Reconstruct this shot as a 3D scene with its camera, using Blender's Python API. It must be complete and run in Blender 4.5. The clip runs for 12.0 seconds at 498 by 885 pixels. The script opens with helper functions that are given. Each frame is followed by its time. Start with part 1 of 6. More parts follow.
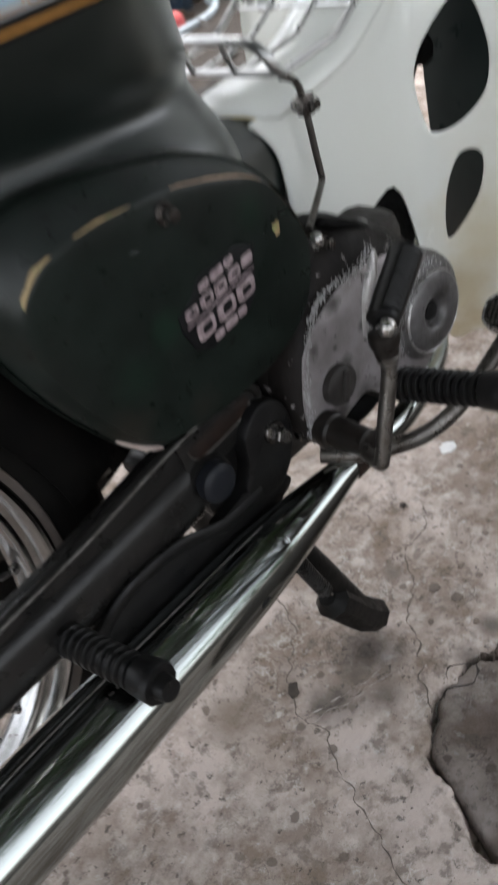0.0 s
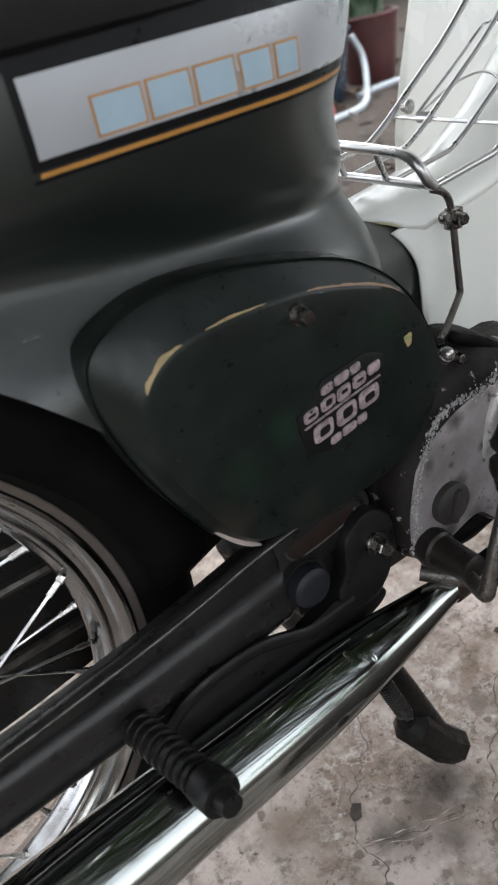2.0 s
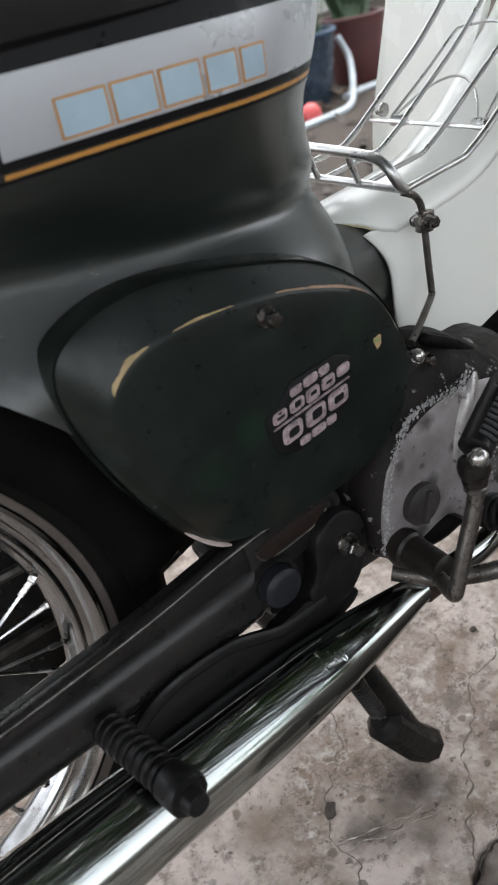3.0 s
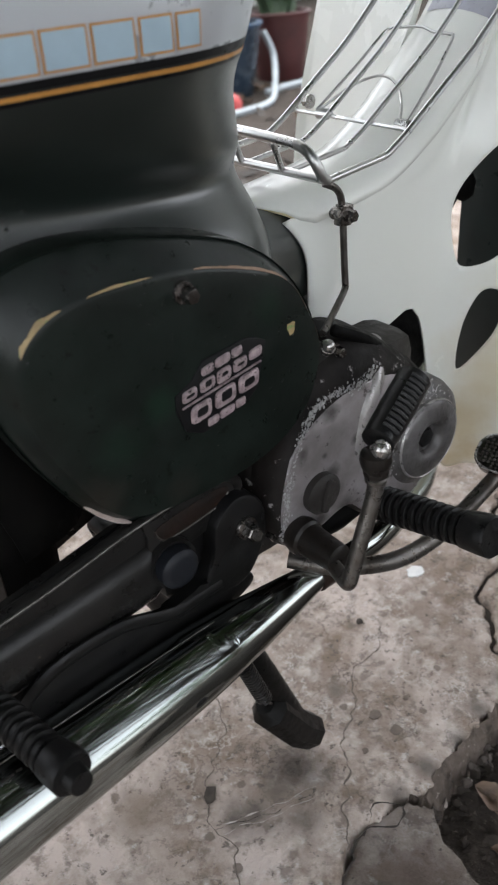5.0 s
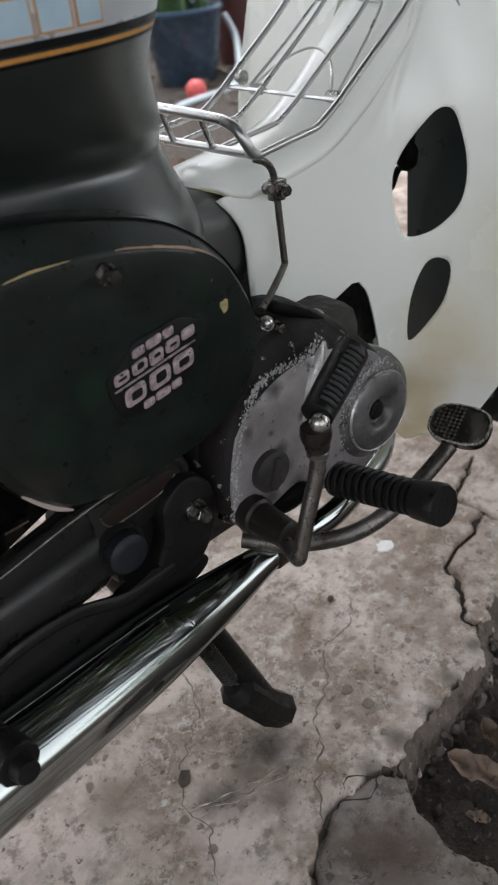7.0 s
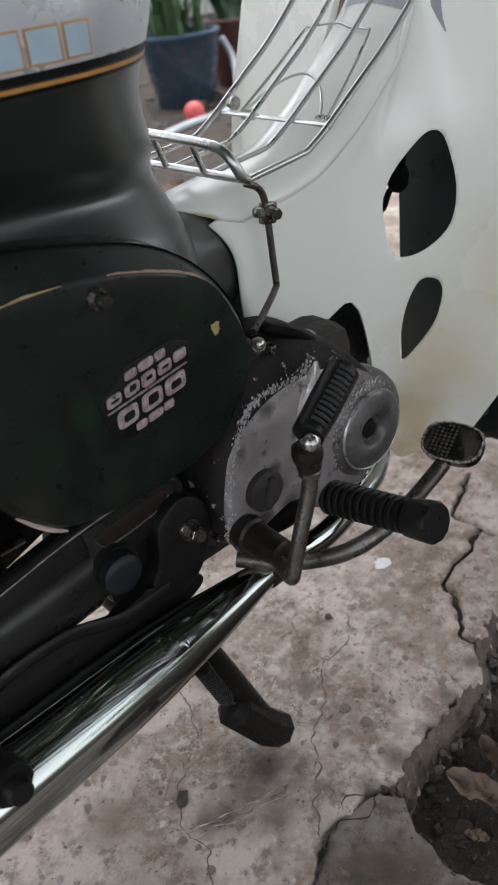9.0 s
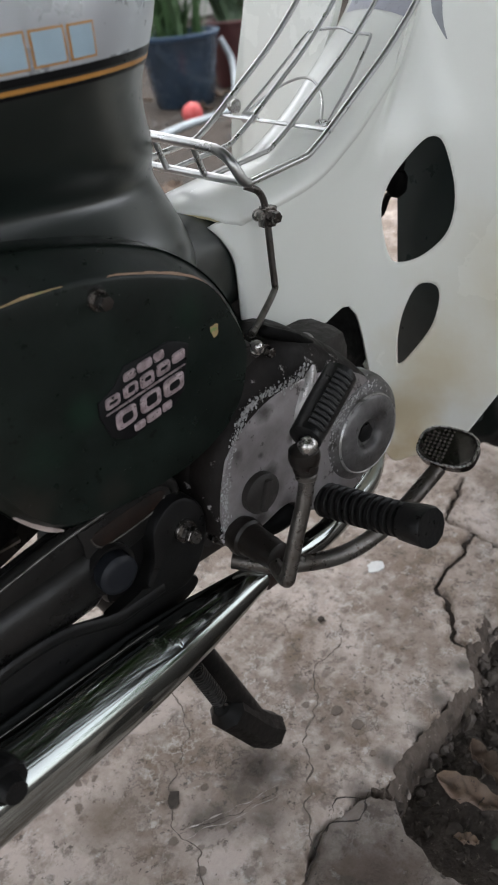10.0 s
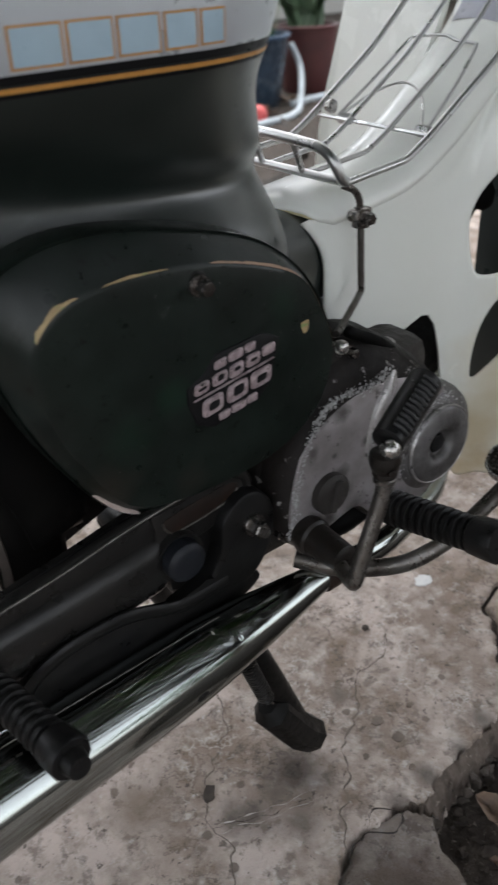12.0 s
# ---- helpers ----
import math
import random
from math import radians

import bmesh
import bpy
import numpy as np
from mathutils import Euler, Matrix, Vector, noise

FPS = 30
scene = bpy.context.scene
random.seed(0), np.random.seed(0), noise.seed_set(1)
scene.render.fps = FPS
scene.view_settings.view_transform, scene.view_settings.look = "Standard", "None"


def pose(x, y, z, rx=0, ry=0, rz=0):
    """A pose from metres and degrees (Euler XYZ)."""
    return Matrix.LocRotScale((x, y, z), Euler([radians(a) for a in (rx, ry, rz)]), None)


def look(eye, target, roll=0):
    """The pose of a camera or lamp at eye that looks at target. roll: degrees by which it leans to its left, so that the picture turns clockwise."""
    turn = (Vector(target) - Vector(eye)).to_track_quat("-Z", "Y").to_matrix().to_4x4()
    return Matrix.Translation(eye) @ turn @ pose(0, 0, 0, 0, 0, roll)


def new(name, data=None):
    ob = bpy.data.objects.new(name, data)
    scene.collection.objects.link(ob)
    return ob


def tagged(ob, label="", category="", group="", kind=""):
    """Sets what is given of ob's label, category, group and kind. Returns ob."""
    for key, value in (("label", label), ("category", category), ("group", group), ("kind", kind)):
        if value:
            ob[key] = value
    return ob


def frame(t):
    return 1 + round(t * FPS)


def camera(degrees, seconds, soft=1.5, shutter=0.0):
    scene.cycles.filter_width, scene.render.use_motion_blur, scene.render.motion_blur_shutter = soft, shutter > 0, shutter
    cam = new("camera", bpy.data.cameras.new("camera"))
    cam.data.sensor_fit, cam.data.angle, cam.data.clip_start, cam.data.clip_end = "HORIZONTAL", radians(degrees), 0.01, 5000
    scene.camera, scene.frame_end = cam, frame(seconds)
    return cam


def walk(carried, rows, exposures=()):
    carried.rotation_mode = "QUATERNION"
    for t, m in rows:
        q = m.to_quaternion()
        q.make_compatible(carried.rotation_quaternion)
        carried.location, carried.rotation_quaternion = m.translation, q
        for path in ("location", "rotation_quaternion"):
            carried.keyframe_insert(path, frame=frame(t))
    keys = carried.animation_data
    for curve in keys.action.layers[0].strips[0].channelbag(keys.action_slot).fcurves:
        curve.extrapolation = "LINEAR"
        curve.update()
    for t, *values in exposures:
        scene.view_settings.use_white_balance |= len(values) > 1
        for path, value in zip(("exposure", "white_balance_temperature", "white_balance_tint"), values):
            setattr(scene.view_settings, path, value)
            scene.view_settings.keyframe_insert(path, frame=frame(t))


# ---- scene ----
cam = camera(34.1, 12.0, soft=1.9, shutter=0.6)
cam.data.dof.use_dof, cam.data.dof.focus_distance, cam.data.dof.aperture_fstop = True, 0.66, 13.0
PATH = [
    (0, (-0.293, -0.529, 0.717), (0.61, 0.783, -0.492), -18.2),
    (0.2, (-0.298, -0.553, 0.745), (0.593, 0.805, -0.421), -18.1),
    (0.5, (-0.288, -0.548, 0.738), (0.632, 0.844, -0.364), -15.3),
    (0.7, (-0.281, -0.519, 0.734), (0.623, 0.907, -0.338), -14.9),
    (1, (-0.285, -0.508, 0.738), (0.596, 0.943, -0.319), -13.4),
    (1.2, (-0.291, -0.51, 0.729), (0.576, 0.967, -0.304), -12.9),
    (1.5, (-0.287, -0.499, 0.721), (0.563, 0.988, -0.311), -12.3),
    (2, (-0.283, -0.507, 0.727), (0.54, 1.007, -0.29), -13.2),
    (2.5, (-0.273, -0.513, 0.726), (0.553, 0.997, -0.293), -13.3),
    (3, (-0.274, -0.516, 0.727), (0.571, 0.98, -0.296), -12.6),
    (3.5, (-0.275, -0.516, 0.727), (0.613, 0.947, -0.307), -11.3),
    (3.7, (-0.265, -0.521, 0.725), (0.641, 0.923, -0.32), -10.8),
    (5.3, (-0.282, -0.511, 0.715), (0.776, 0.804, -0.358), -3.3),
    (5.5, (-0.275, -0.516, 0.712), (0.793, 0.788, -0.365), -3.0),
    (6, (-0.278, -0.516, 0.714), (0.786, 0.775, -0.382), -3.4),
    (6.5, (-0.259, -0.524, 0.709), (0.792, 0.768, -0.398), -5.5),
    (7, (-0.255, -0.535, 0.71), (0.783, 0.773, -0.39), -7.2),
    (7.2, (-0.256, -0.528, 0.715), (0.8, 0.754, -0.399), -7.0),
    (8.8, (-0.256, -0.543, 0.716), (0.792, 0.787, -0.349), -7.9),
    (9, (-0.252, -0.543, 0.714), (0.801, 0.784, -0.35), -7.7),
    (9.5, (-0.252, -0.543, 0.714), (0.81, 0.777, -0.35), -7.1),
    (10, (-0.255, -0.542, 0.716), (0.812, 0.774, -0.347), -6.6),
    (10.5, (-0.258, -0.539, 0.715), (0.815, 0.773, -0.347), -5.5),
    (11, (-0.266, -0.533, 0.716), (0.811, 0.777, -0.345), -4.2),
    (11.5, (-0.274, -0.528, 0.713), (0.801, 0.79, -0.34), -3.1),
    (12, (-0.284, -0.52, 0.712), (0.733, 0.847, -0.336), -3.0),
]
walk(cam, [(t, look(eye, target, roll)) for t, eye, target, roll in PATH], exposures=[(0.0, 1.92), (0.2, 1.82), (0.5, 1.62), (1.0, 1.96), (2.5, 2.08), (3.5, 2.10), (5.5, 1.86), (6.5, 1.75), (9.5, 1.74), (11.5, 1.74), (12.0, 1.63)])

# ---- light and sky ----
world = bpy.data.worlds.new("world")
scene.world = world
world.use_nodes = True
wn = world.node_tree
sky = wn.nodes.new("ShaderNodeTexSky")
sky.sky_type, sky.sun_disc = "NISHITA", False
sky.sun_elevation, sky.sun_rotation = radians(74), radians(34)
sky.air_density, sky.dust_density, sky.ozone_density = 1.0, 3.0, 1.0
overcast = wn.nodes.new("ShaderNodeHueSaturation")
overcast.inputs["Saturation"].default_value = 0.22
wn.links.new(sky.outputs["Color"], overcast.inputs["Color"])
geo = wn.nodes.new("ShaderNodeTexCoord")
sep = wn.nodes.new("ShaderNodeSeparateXYZ")
lift = wn.nodes.new("ShaderNodeMapRange")
lift.inputs["To Min"].default_value, lift.inputs["To Max"].default_value = 1.6, 0.75
bright = wn.nodes.new("ShaderNodeVectorMath")
bright.operation = "SCALE"
wn.links.new(geo.outputs["Generated"], sep.inputs["Vector"])
wn.links.new(sep.outputs["Z"], lift.inputs["Value"])
wn.links.new(overcast.outputs["Color"], bright.inputs[0])
wn.links.new(lift.outputs["Result"], bright.inputs["Scale"])
wn.links.new(bright.outputs["Vector"], wn.nodes["Background"].inputs["Color"])
wn.nodes["Background"].inputs["Strength"].default_value = 0.15
sun = new("sun", bpy.data.lights.new("sun", "SUN"))
sun.data.energy, sun.data.angle, sun.data.color = 0.5, radians(90), (1.0, 0.98, 0.94)
sun.matrix_world = look((0.8, 1.2, 5.0), (0, 0, 0))

# ---- materials ----
def material(name, base, rough=0.5, metal=0.0, second=None, scale=20, amount=0.5, spot=None, spot_scale=60, spot_size=0.6,
             bump=0.0, bump_scale=200, coat=0.0, rough_var=0.15, spread=0.12, random_value=0.0, stretch=(1, 1, 1), spec=0.5, blotches=()):
    """Principled surface: a broad mottling of base and second, fine specks of spot, uneven gloss and fine relief."""
    m = bpy.data.materials.new(name)
    m.use_nodes = True
    nt = m.node_tree
    b = nt.nodes["Principled BSDF"]
    tc = nt.nodes.new("ShaderNodeTexCoord")
    mp = nt.nodes.new("ShaderNodeMapping")
    mp.inputs["Scale"].default_value = stretch
    nt.links.new(tc.outputs["Object"], mp.inputs["Vector"])

    def tex(s, detail=6, rgh=0.6):
        n = nt.nodes.new("ShaderNodeTexNoise")
        n.inputs["Scale"].default_value, n.inputs["Detail"].default_value, n.inputs["Roughness"].default_value = s, detail, rgh
        nt.links.new(mp.outputs["Vector"], n.inputs["Vector"])
        return n

    def ramp(src, lo, hi):
        r = nt.nodes.new("ShaderNodeMapRange")
        r.inputs["From Min"].default_value, r.inputs["From Max"].default_value = lo, hi
        nt.links.new(src, r.inputs["Value"])
        return r.outputs["Result"]

    def mix(fac, a, c):
        x = nt.nodes.new("ShaderNodeMix")
        x.data_type = "RGBA"
        nt.links.new(fac, x.inputs["Factor"])
        for sock, v in (("A", a), ("B", c)):
            s = [i for i in x.inputs if i.name == sock and i.type == "RGBA"][0]
            if isinstance(v, tuple):
                s.default_value = (*v, 1)
            else:
                nt.links.new(v, s)
        return [o for o in x.outputs if o.type == "RGBA"][0]

    broad = tex(scale)
    second = second or tuple(c * 0.7 for c in base)
    col = mix(ramp(broad.outputs["Fac"], 0.5 - spread * 1.5 + (0.5 - amount) * 0.4, 0.5 + spread * 1.5 + (0.5 - amount) * 0.4), base, second)
    if spot:
        sp = tex(spot_scale, 8, 0.7)
        col = mix(ramp(sp.outputs["Fac"], spot_size, spot_size + 0.05), col, spot)
    for x, y, z, r, c, amount_max in blotches:
        d = nt.nodes.new("ShaderNodeVectorMath")
        d.operation = "DISTANCE"
        d.inputs[1].default_value = (x, y, z)
        nt.links.new(tc.outputs["Object"], d.inputs[0])
        wob = nt.nodes.new("ShaderNodeMath")
        wob.operation = "MULTIPLY_ADD"
        wob.inputs[1].default_value = r * 1.4
        nt.links.new(tex(0.9 / r, 7).outputs["Fac"], wob.inputs[0])
        nt.links.new(d.outputs["Value"], wob.inputs[2])
        f = ramp(wob.outputs["Value"], r * 1.75, r * 0.9)
        f.node.inputs["To Max"].default_value = amount_max
        col = mix(f, col, c)
    if random_value:
        oi = nt.nodes.new("ShaderNodeObjectInfo")
        hs = nt.nodes.new("ShaderNodeHueSaturation")
        nt.links.new(ramp(oi.outputs["Random"], 0, 1), hs.inputs["Value"])
        v = hs.inputs["Value"].links[0].from_node
        v.inputs["To Min"].default_value, v.inputs["To Max"].default_value = 1 - random_value, 1 + random_value
        nt.links.new(col, hs.inputs["Color"])
        col = hs.outputs["Color"]
    nt.links.new(col, b.inputs["Base Color"])
    rr = ramp(tex(scale * 2.7).outputs["Fac"], 0.3, 0.7)
    rn = rr.node
    rn.inputs["To Min"].default_value, rn.inputs["To Max"].default_value = max(0.02, rough - rough_var), min(1, rough + rough_var)
    nt.links.new(rr, b.inputs["Roughness"])
    b.inputs["Metallic"].default_value = metal
    b.inputs["Specular IOR Level"].default_value = spec
    b.inputs["Coat Weight"].default_value = coat
    b.inputs["Coat Roughness"].default_value = min(0.25, rough * 0.65)
    if bump:
        bn = nt.nodes.new("ShaderNodeBump")
        bn.inputs["Strength"].default_value, bn.inputs["Distance"].default_value = 1.0, bump
        nt.links.new(tex(bump_scale, 5).outputs["Fac"], bn.inputs["Height"])
        nt.links.new(bn.outputs["Normal"], b.inputs["Normal"])
    return m


M = {}
M["body"] = material("dark_green_paint", (0.0112, 0.0162, 0.0142), 0.36, 0, (0.0085, 0.0122, 0.0108), 14, spot=(0.06, 0.065, 0.06), spot_scale=150, spot_size=0.72, bump=0.0001, bump_scale=60, coat=0.7, rough_var=0.06, spec=0.7)
M["cover"] = material("worn_green_paint", (0.0098, 0.0150, 0.0125), 0.36, 0, (0.0045, 0.0066, 0.0055), 26, spot=(0.0022, 0.0022, 0.0022), spot_scale=75, spot_size=0.615, bump=0.0002, bump_scale=70, coat=0.16, rough_var=0.12, spec=0.2, blotches=[(-0.052, -0.127, 0.470, 0.016, (0.009, 0.030, 0.017), 0.45), (-0.082, -0.127, 0.450, 0.020, (0.008, 0.023, 0.014), 0.4), (0.045, -0.125, 0.505, 0.016, (0.009, 0.026, 0.015), 0.4), (-0.10, -0.118, 0.42, 0.022, (0.035, 0.026, 0.02), 0.4), (-0.04, -0.12, 0.40, 0.016, (0.025, 0.02, 0.017), 0.4)])
M["chip"] = material("worn_primer", (0.39, 0.285, 0.14), 0.6, 0, (0.27, 0.19, 0.095), 90, spot=(0.15, 0.25, 0.08), spot_scale=140, spot_size=0.58)
M["chipline"] = material("bare_edge_primer", (0.36, 0.23, 0.15), 0.55, 0, (0.22, 0.14, 0.09), 120)
M["black"] = material("black_plastic", (0.006, 0.006, 0.0065), 0.38, 0, (0.010, 0.0095, 0.009), 30, bump=0.0002, spec=0.2)
M["sooty"] = material("dull_sooty_black", (0.0028, 0.0028, 0.0029), 0.6, 0, (0.005, 0.0046, 0.0042), 30, bump=0.0003, spec=0.06)
M["stand"] = material("grimy_black_stand", (0.0045, 0.0044, 0.0043), 0.42, 0, (0.009, 0.008, 0.0072), 45, spot=(0.035, 0.029, 0.025), spot_scale=150, spot_size=0.70, bump=0.0004, bump_scale=140, spec=0.12)
M["rubber"] = material("black_rubber", (0.006, 0.006, 0.0065), 0.38, 0, (0.011, 0.0105, 0.010), 60, bump=0.0003, bump_scale=300, spec=0.2)
M["tyre"] = material("tyre_rubber", (0.0045, 0.0044, 0.0042), 0.66, 0, (0.008, 0.0074, 0.0068), 25, bump=0.0004, spec=0.07)
M["seat"] = material("black_vinyl", (0.008, 0.008, 0.009), 0.16, 0, (0.012, 0.012, 0.012), 40, bump=0.0001, bump_scale=500, spec=0.6, coat=0.7, rough_var=0.05)
M["silver"] = material("silver_decal", (0.50, 0.52, 0.55), 0.30, 0.4, (0.47, 0.49, 0.52), 5, spot=(0.2, 0.2, 0.2), spot_scale=220, spot_size=0.74)
M["blue"] = material("pale_blue_decal", (0.38, 0.50, 0.58), 0.4, 0, (0.33, 0.44, 0.52), 40)
M["orange"] = material("orange_decal", (0.55, 0.27, 0.07), 0.42, 0, (0.42, 0.20, 0.05), 60)
M["ink"] = material("black_decal", (0.008, 0.008, 0.009), 0.4, 0, spec=0.18)
M["emblem"] = material("pinkish_silver_emblem", (0.50, 0.40, 0.42), 0.38, 0.35, (0.22, 0.17, 0.18), 160, spot=(0.03, 0.03, 0.03), spot_scale=300, spot_size=0.57)
M["chrome"] = material("chrome", (0.37, 0.40, 0.385), 0.095, 1.0, (0.31, 0.325, 0.315), 14, rough_var=0.035, spot=(0.13, 0.11, 0.095), spot_scale=130, spot_size=0.69, bump=0.00006, bump_scale=40)
M["rim"] = material("dull_chromed_rim", (0.48, 0.48, 0.48), 0.17, 1.0, (0.30, 0.29, 0.28), 25, rough_var=0.07, spot=(0.10, 0.075, 0.06), spot_scale=90, spot_size=0.62)
M["lit_sidewall"] = material("dusty_lit_sidewall", (0.11, 0.088, 0.076), 0.6, 0, (0.06, 0.05, 0.044), 30)
M["wire"] = material("chromed_wire", (0.56, 0.57, 0.58), 0.33, 1.0, (0.50, 0.49, 0.48), 12, spot=(0.2, 0.16, 0.13), spot_scale=200, spot_size=0.74)
M["steel"] = material("worn_black_steel", (0.0085, 0.0083, 0.0083), 0.32, 0.0, (0.014, 0.013, 0.0122), 22, spot=(0.075, 0.058, 0.046), spot_scale=120, spot_size=0.66, bump=0.0004, bump_scale=150, coat=0.12, spec=0.28, rough_var=0.10)
M["grey_steel"] = material("greasy_bare_steel", (0.14, 0.132, 0.124), 0.33, 0.75, (0.07, 0.058, 0.05), 50, spot=(0.05, 0.03, 0.022), spot_scale=90, spot_size=0.60, bump=0.0003, rough_var=0.14)
M["pad"] = material("rubbed_pedal_steel", (0.075, 0.070, 0.065), 0.22, 0.9, (0.04, 0.035, 0.03), 60, spot=(0.16, 0.15, 0.14), spot_scale=120, spot_size=0.66, rough_var=0.08)
M["alloy"] = material("worn_grey_alloy", (0.32, 0.295, 0.305), 0.40, 0.35, (0.19, 0.172, 0.172), 26, spot=(0.05, 0.042, 0.04), spot_scale=75, spot_size=0.60, bump=0.0008, bump_scale=90, rough_var=0.16, blotches=[(0.098, -0.128, 0.345, 0.010, (0.05, 0.045, 0.042), 0.8), (0.068, -0.127, 0.375, 0.008, (0.05, 0.045, 0.042), 0.8), (0.115, -0.128, 0.30, 0.022, (0.035, 0.03, 0.028), 0.9), (0.058, -0.127, 0.30, 0.012, (0.06, 0.05, 0.05), 0.7), (0.10, -0.127, 0.40, 0.010, (0.045, 0.04, 0.038), 0.85), (0.135, -0.127, 0.412, 0.008, (0.06, 0.055, 0.05), 0.7), (0.083, -0.128, 0.305, 0.014, (0.03, 0.026, 0.024), 0.8), (0.105, -0.128, 0.325, 0.010, (0.06, 0.052, 0.048), 0.6), (0.125, -0.128, 0.365, 0.006, (0.03, 0.027, 0.025), 0.8), (0.09, -0.128, 0.365, 0.004, (0.03, 0.027, 0.025), 0.8)])
M["alloy_flaky"] = material(spec=0.12, name="flaking_grimy_alloy", base=(0.0075, 0.0065, 0.006), rough=0.55, metal=0.0, second=(0.019, 0.016, 0.015), scale=30, spot=(0.26, 0.245, 0.24), spot_scale=70, spot_size=0.615, bump=0.0012, bump_scale=70)
M["alloy_dark"] = material(spec=0.25, name="grimy_alloy", base=(0.040, 0.036, 0.034), rough=0.5, metal=0.1, second=(0.018, 0.016, 0.015), scale=28, spot=(0.22, 0.21, 0.2), spot_scale=70, spot_size=0.66, bump=0.0009, bump_scale=100)
M["alloy_rub"] = material("rubbed_alloy", (0.46, 0.45, 0.45), 0.34, 0.6, (0.24, 0.225, 0.22), 40, spot=(0.07, 0.062, 0.055), spot_scale=90, spot_size=0.6, bump=0.0005, bump_scale=120)
M["alloy_clutch"] = material("scaly_alloy", (0.17, 0.163, 0.165), 0.40, 0.45, (0.062, 0.057, 0.055), 38, spot=(0.05, 0.045, 0.042), spot_scale=80, spot_size=0.6, bump=0.0007, bump_scale=150)
M["joint"] = material("grimy_black_joint", (0.0065, 0.0056, 0.005), 0.4, 0.0, (0.014, 0.0105, 0.0085), 70, spot=(0.06, 0.045, 0.035), spot_scale=160, spot_size=0.66, bump=0.0004, bump_scale=150, spec=0.3)
M["flake"] = material("pale_paint_flake", (0.50, 0.50, 0.50), 0.6, 0.1, (0.2, 0.19, 0.19), 250)
M["bolt_dull"] = material("dull_bolt_steel", (0.26, 0.245, 0.235), 0.20, 0.95, (0.10, 0.088, 0.08), 150, spot=(0.03, 0.025, 0.02), spot_scale=220, spot_size=0.6)
M["rusty"] = material("rusty_black_steel", (0.010, 0.008, 0.007), 0.5, 0.0, (0.022, 0.012, 0.009), 45, spec=0.2, spot=(0.05, 0.025, 0.014), spot_scale=120, spot_size=0.64, bump=0.0005, bump_scale=150)
M["pale_edge"] = material("pale_steel_edge", (0.13, 0.122, 0.115), 0.38, 0.7, (0.04, 0.035, 0.03), 60)
M["raw"] = material("pale_raw_edge", (0.55, 0.47, 0.44), 0.4, 0.2, (0.40, 0.32, 0.29), 90)
M["bolt"] = material("zinc_bolt", (0.48, 0.47, 0.46), 0.26, 0.9, (0.36, 0.34, 0.32), 60)
M["shield"] = material("ivory_plastic", (0.82, 0.835, 0.80), 0.24, 0, (0.795, 0.80, 0.75), 3, spread=0.2, coat=0.22, rough_var=0.06, spot=(0.50, 0.48, 0.43), spot_scale=120, spot_size=0.76, blotches=[(0.395, -0.15, 0.40, 0.10, (0.70, 0.645, 0.51), 0.75), (0.372, -0.09, 0.31, 0.07, (0.66, 0.575, 0.40), 0.75), (0.35, -0.065, 0.25, 0.05, (0.60, 0.49, 0.29), 0.75), (0.34, -0.06, 0.205, 0.035, (0.42, 0.31, 0.16), 0.7), (0.365, -0.075, 0.215, 0.03, (0.45, 0.34, 0.19), 0.6)])
M["shield_old"] = material("yellowed_plastic_edge", (0.66, 0.60, 0.38), 0.4, 0, (0.6, 0.52, 0.3), 30)
M["sticker"] = material("lavender_grey_sticker", (0.45, 0.46, 0.52), 0.35, 0, (0.4, 0.4, 0.45), 40)
M["mark"] = material("grey_mark", (0.30, 0.31, 0.33), 0.4, 0, (0.24, 0.25, 0.27), 50)
M["fender"] = material("dark_green_fender", (0.0032, 0.0052, 0.0046), 0.45, 0, (0.002, 0.0034, 0.003), 10, spec=0.07)
M["panel"] = material("dusty_green_panel", (0.017, 0.026, 0.025), 0.4, 0, (0.012, 0.018, 0.018), 12, spec=0.3)
M["soil"] = material("damp_dark_soil", (0.040, 0.033, 0.0285), 0.85, 0, (0.072, 0.059, 0.050), 40, spot=(0.15, 0.128, 0.112), spot_scale=140, spot_size=0.60, bump=0.006, bump_scale=140, spec=0.2)
M["crack_dirt"] = material("brown_crack_dirt", (0.10, 0.080, 0.066), 0.9, 0, (0.17, 0.14, 0.12), 60)
M["crack_dark"] = material("dark_crack_dirt", (0.025, 0.020, 0.017), 0.9, 0, (0.05, 0.04, 0.034), 60)
M["slab_chip"] = material("brown_slab_chip", (0.20, 0.158, 0.132), 0.85, 0, (0.14, 0.11, 0.09), 90, random_value=0.15)
M["stone"] = material("broken_stone", (0.085, 0.070, 0.060), 0.85, 0, (0.040, 0.034, 0.030), 45, bump=0.001, bump_scale=150, spec=0.2)
M["chip_stone"] = material("brown_stone_chip", (0.135, 0.110, 0.095), 0.85, 0, (0.055, 0.045, 0.038), 70, random_value=0.25, bump=0.0008, bump_scale=160)
M["broken_face"] = material("broken_concrete_face", (0.135, 0.108, 0.091), 0.9, 0, (0.055, 0.044, 0.037), 60, spot=(0.28, 0.24, 0.21), spot_scale=160, spot_size=0.62, bump=0.002, bump_scale=120, spec=0.2)
M["pale_cement"] = material("pale_cement_skin", (0.50, 0.46, 0.43), 0.85, 0, (0.32, 0.28, 0.25), 70)
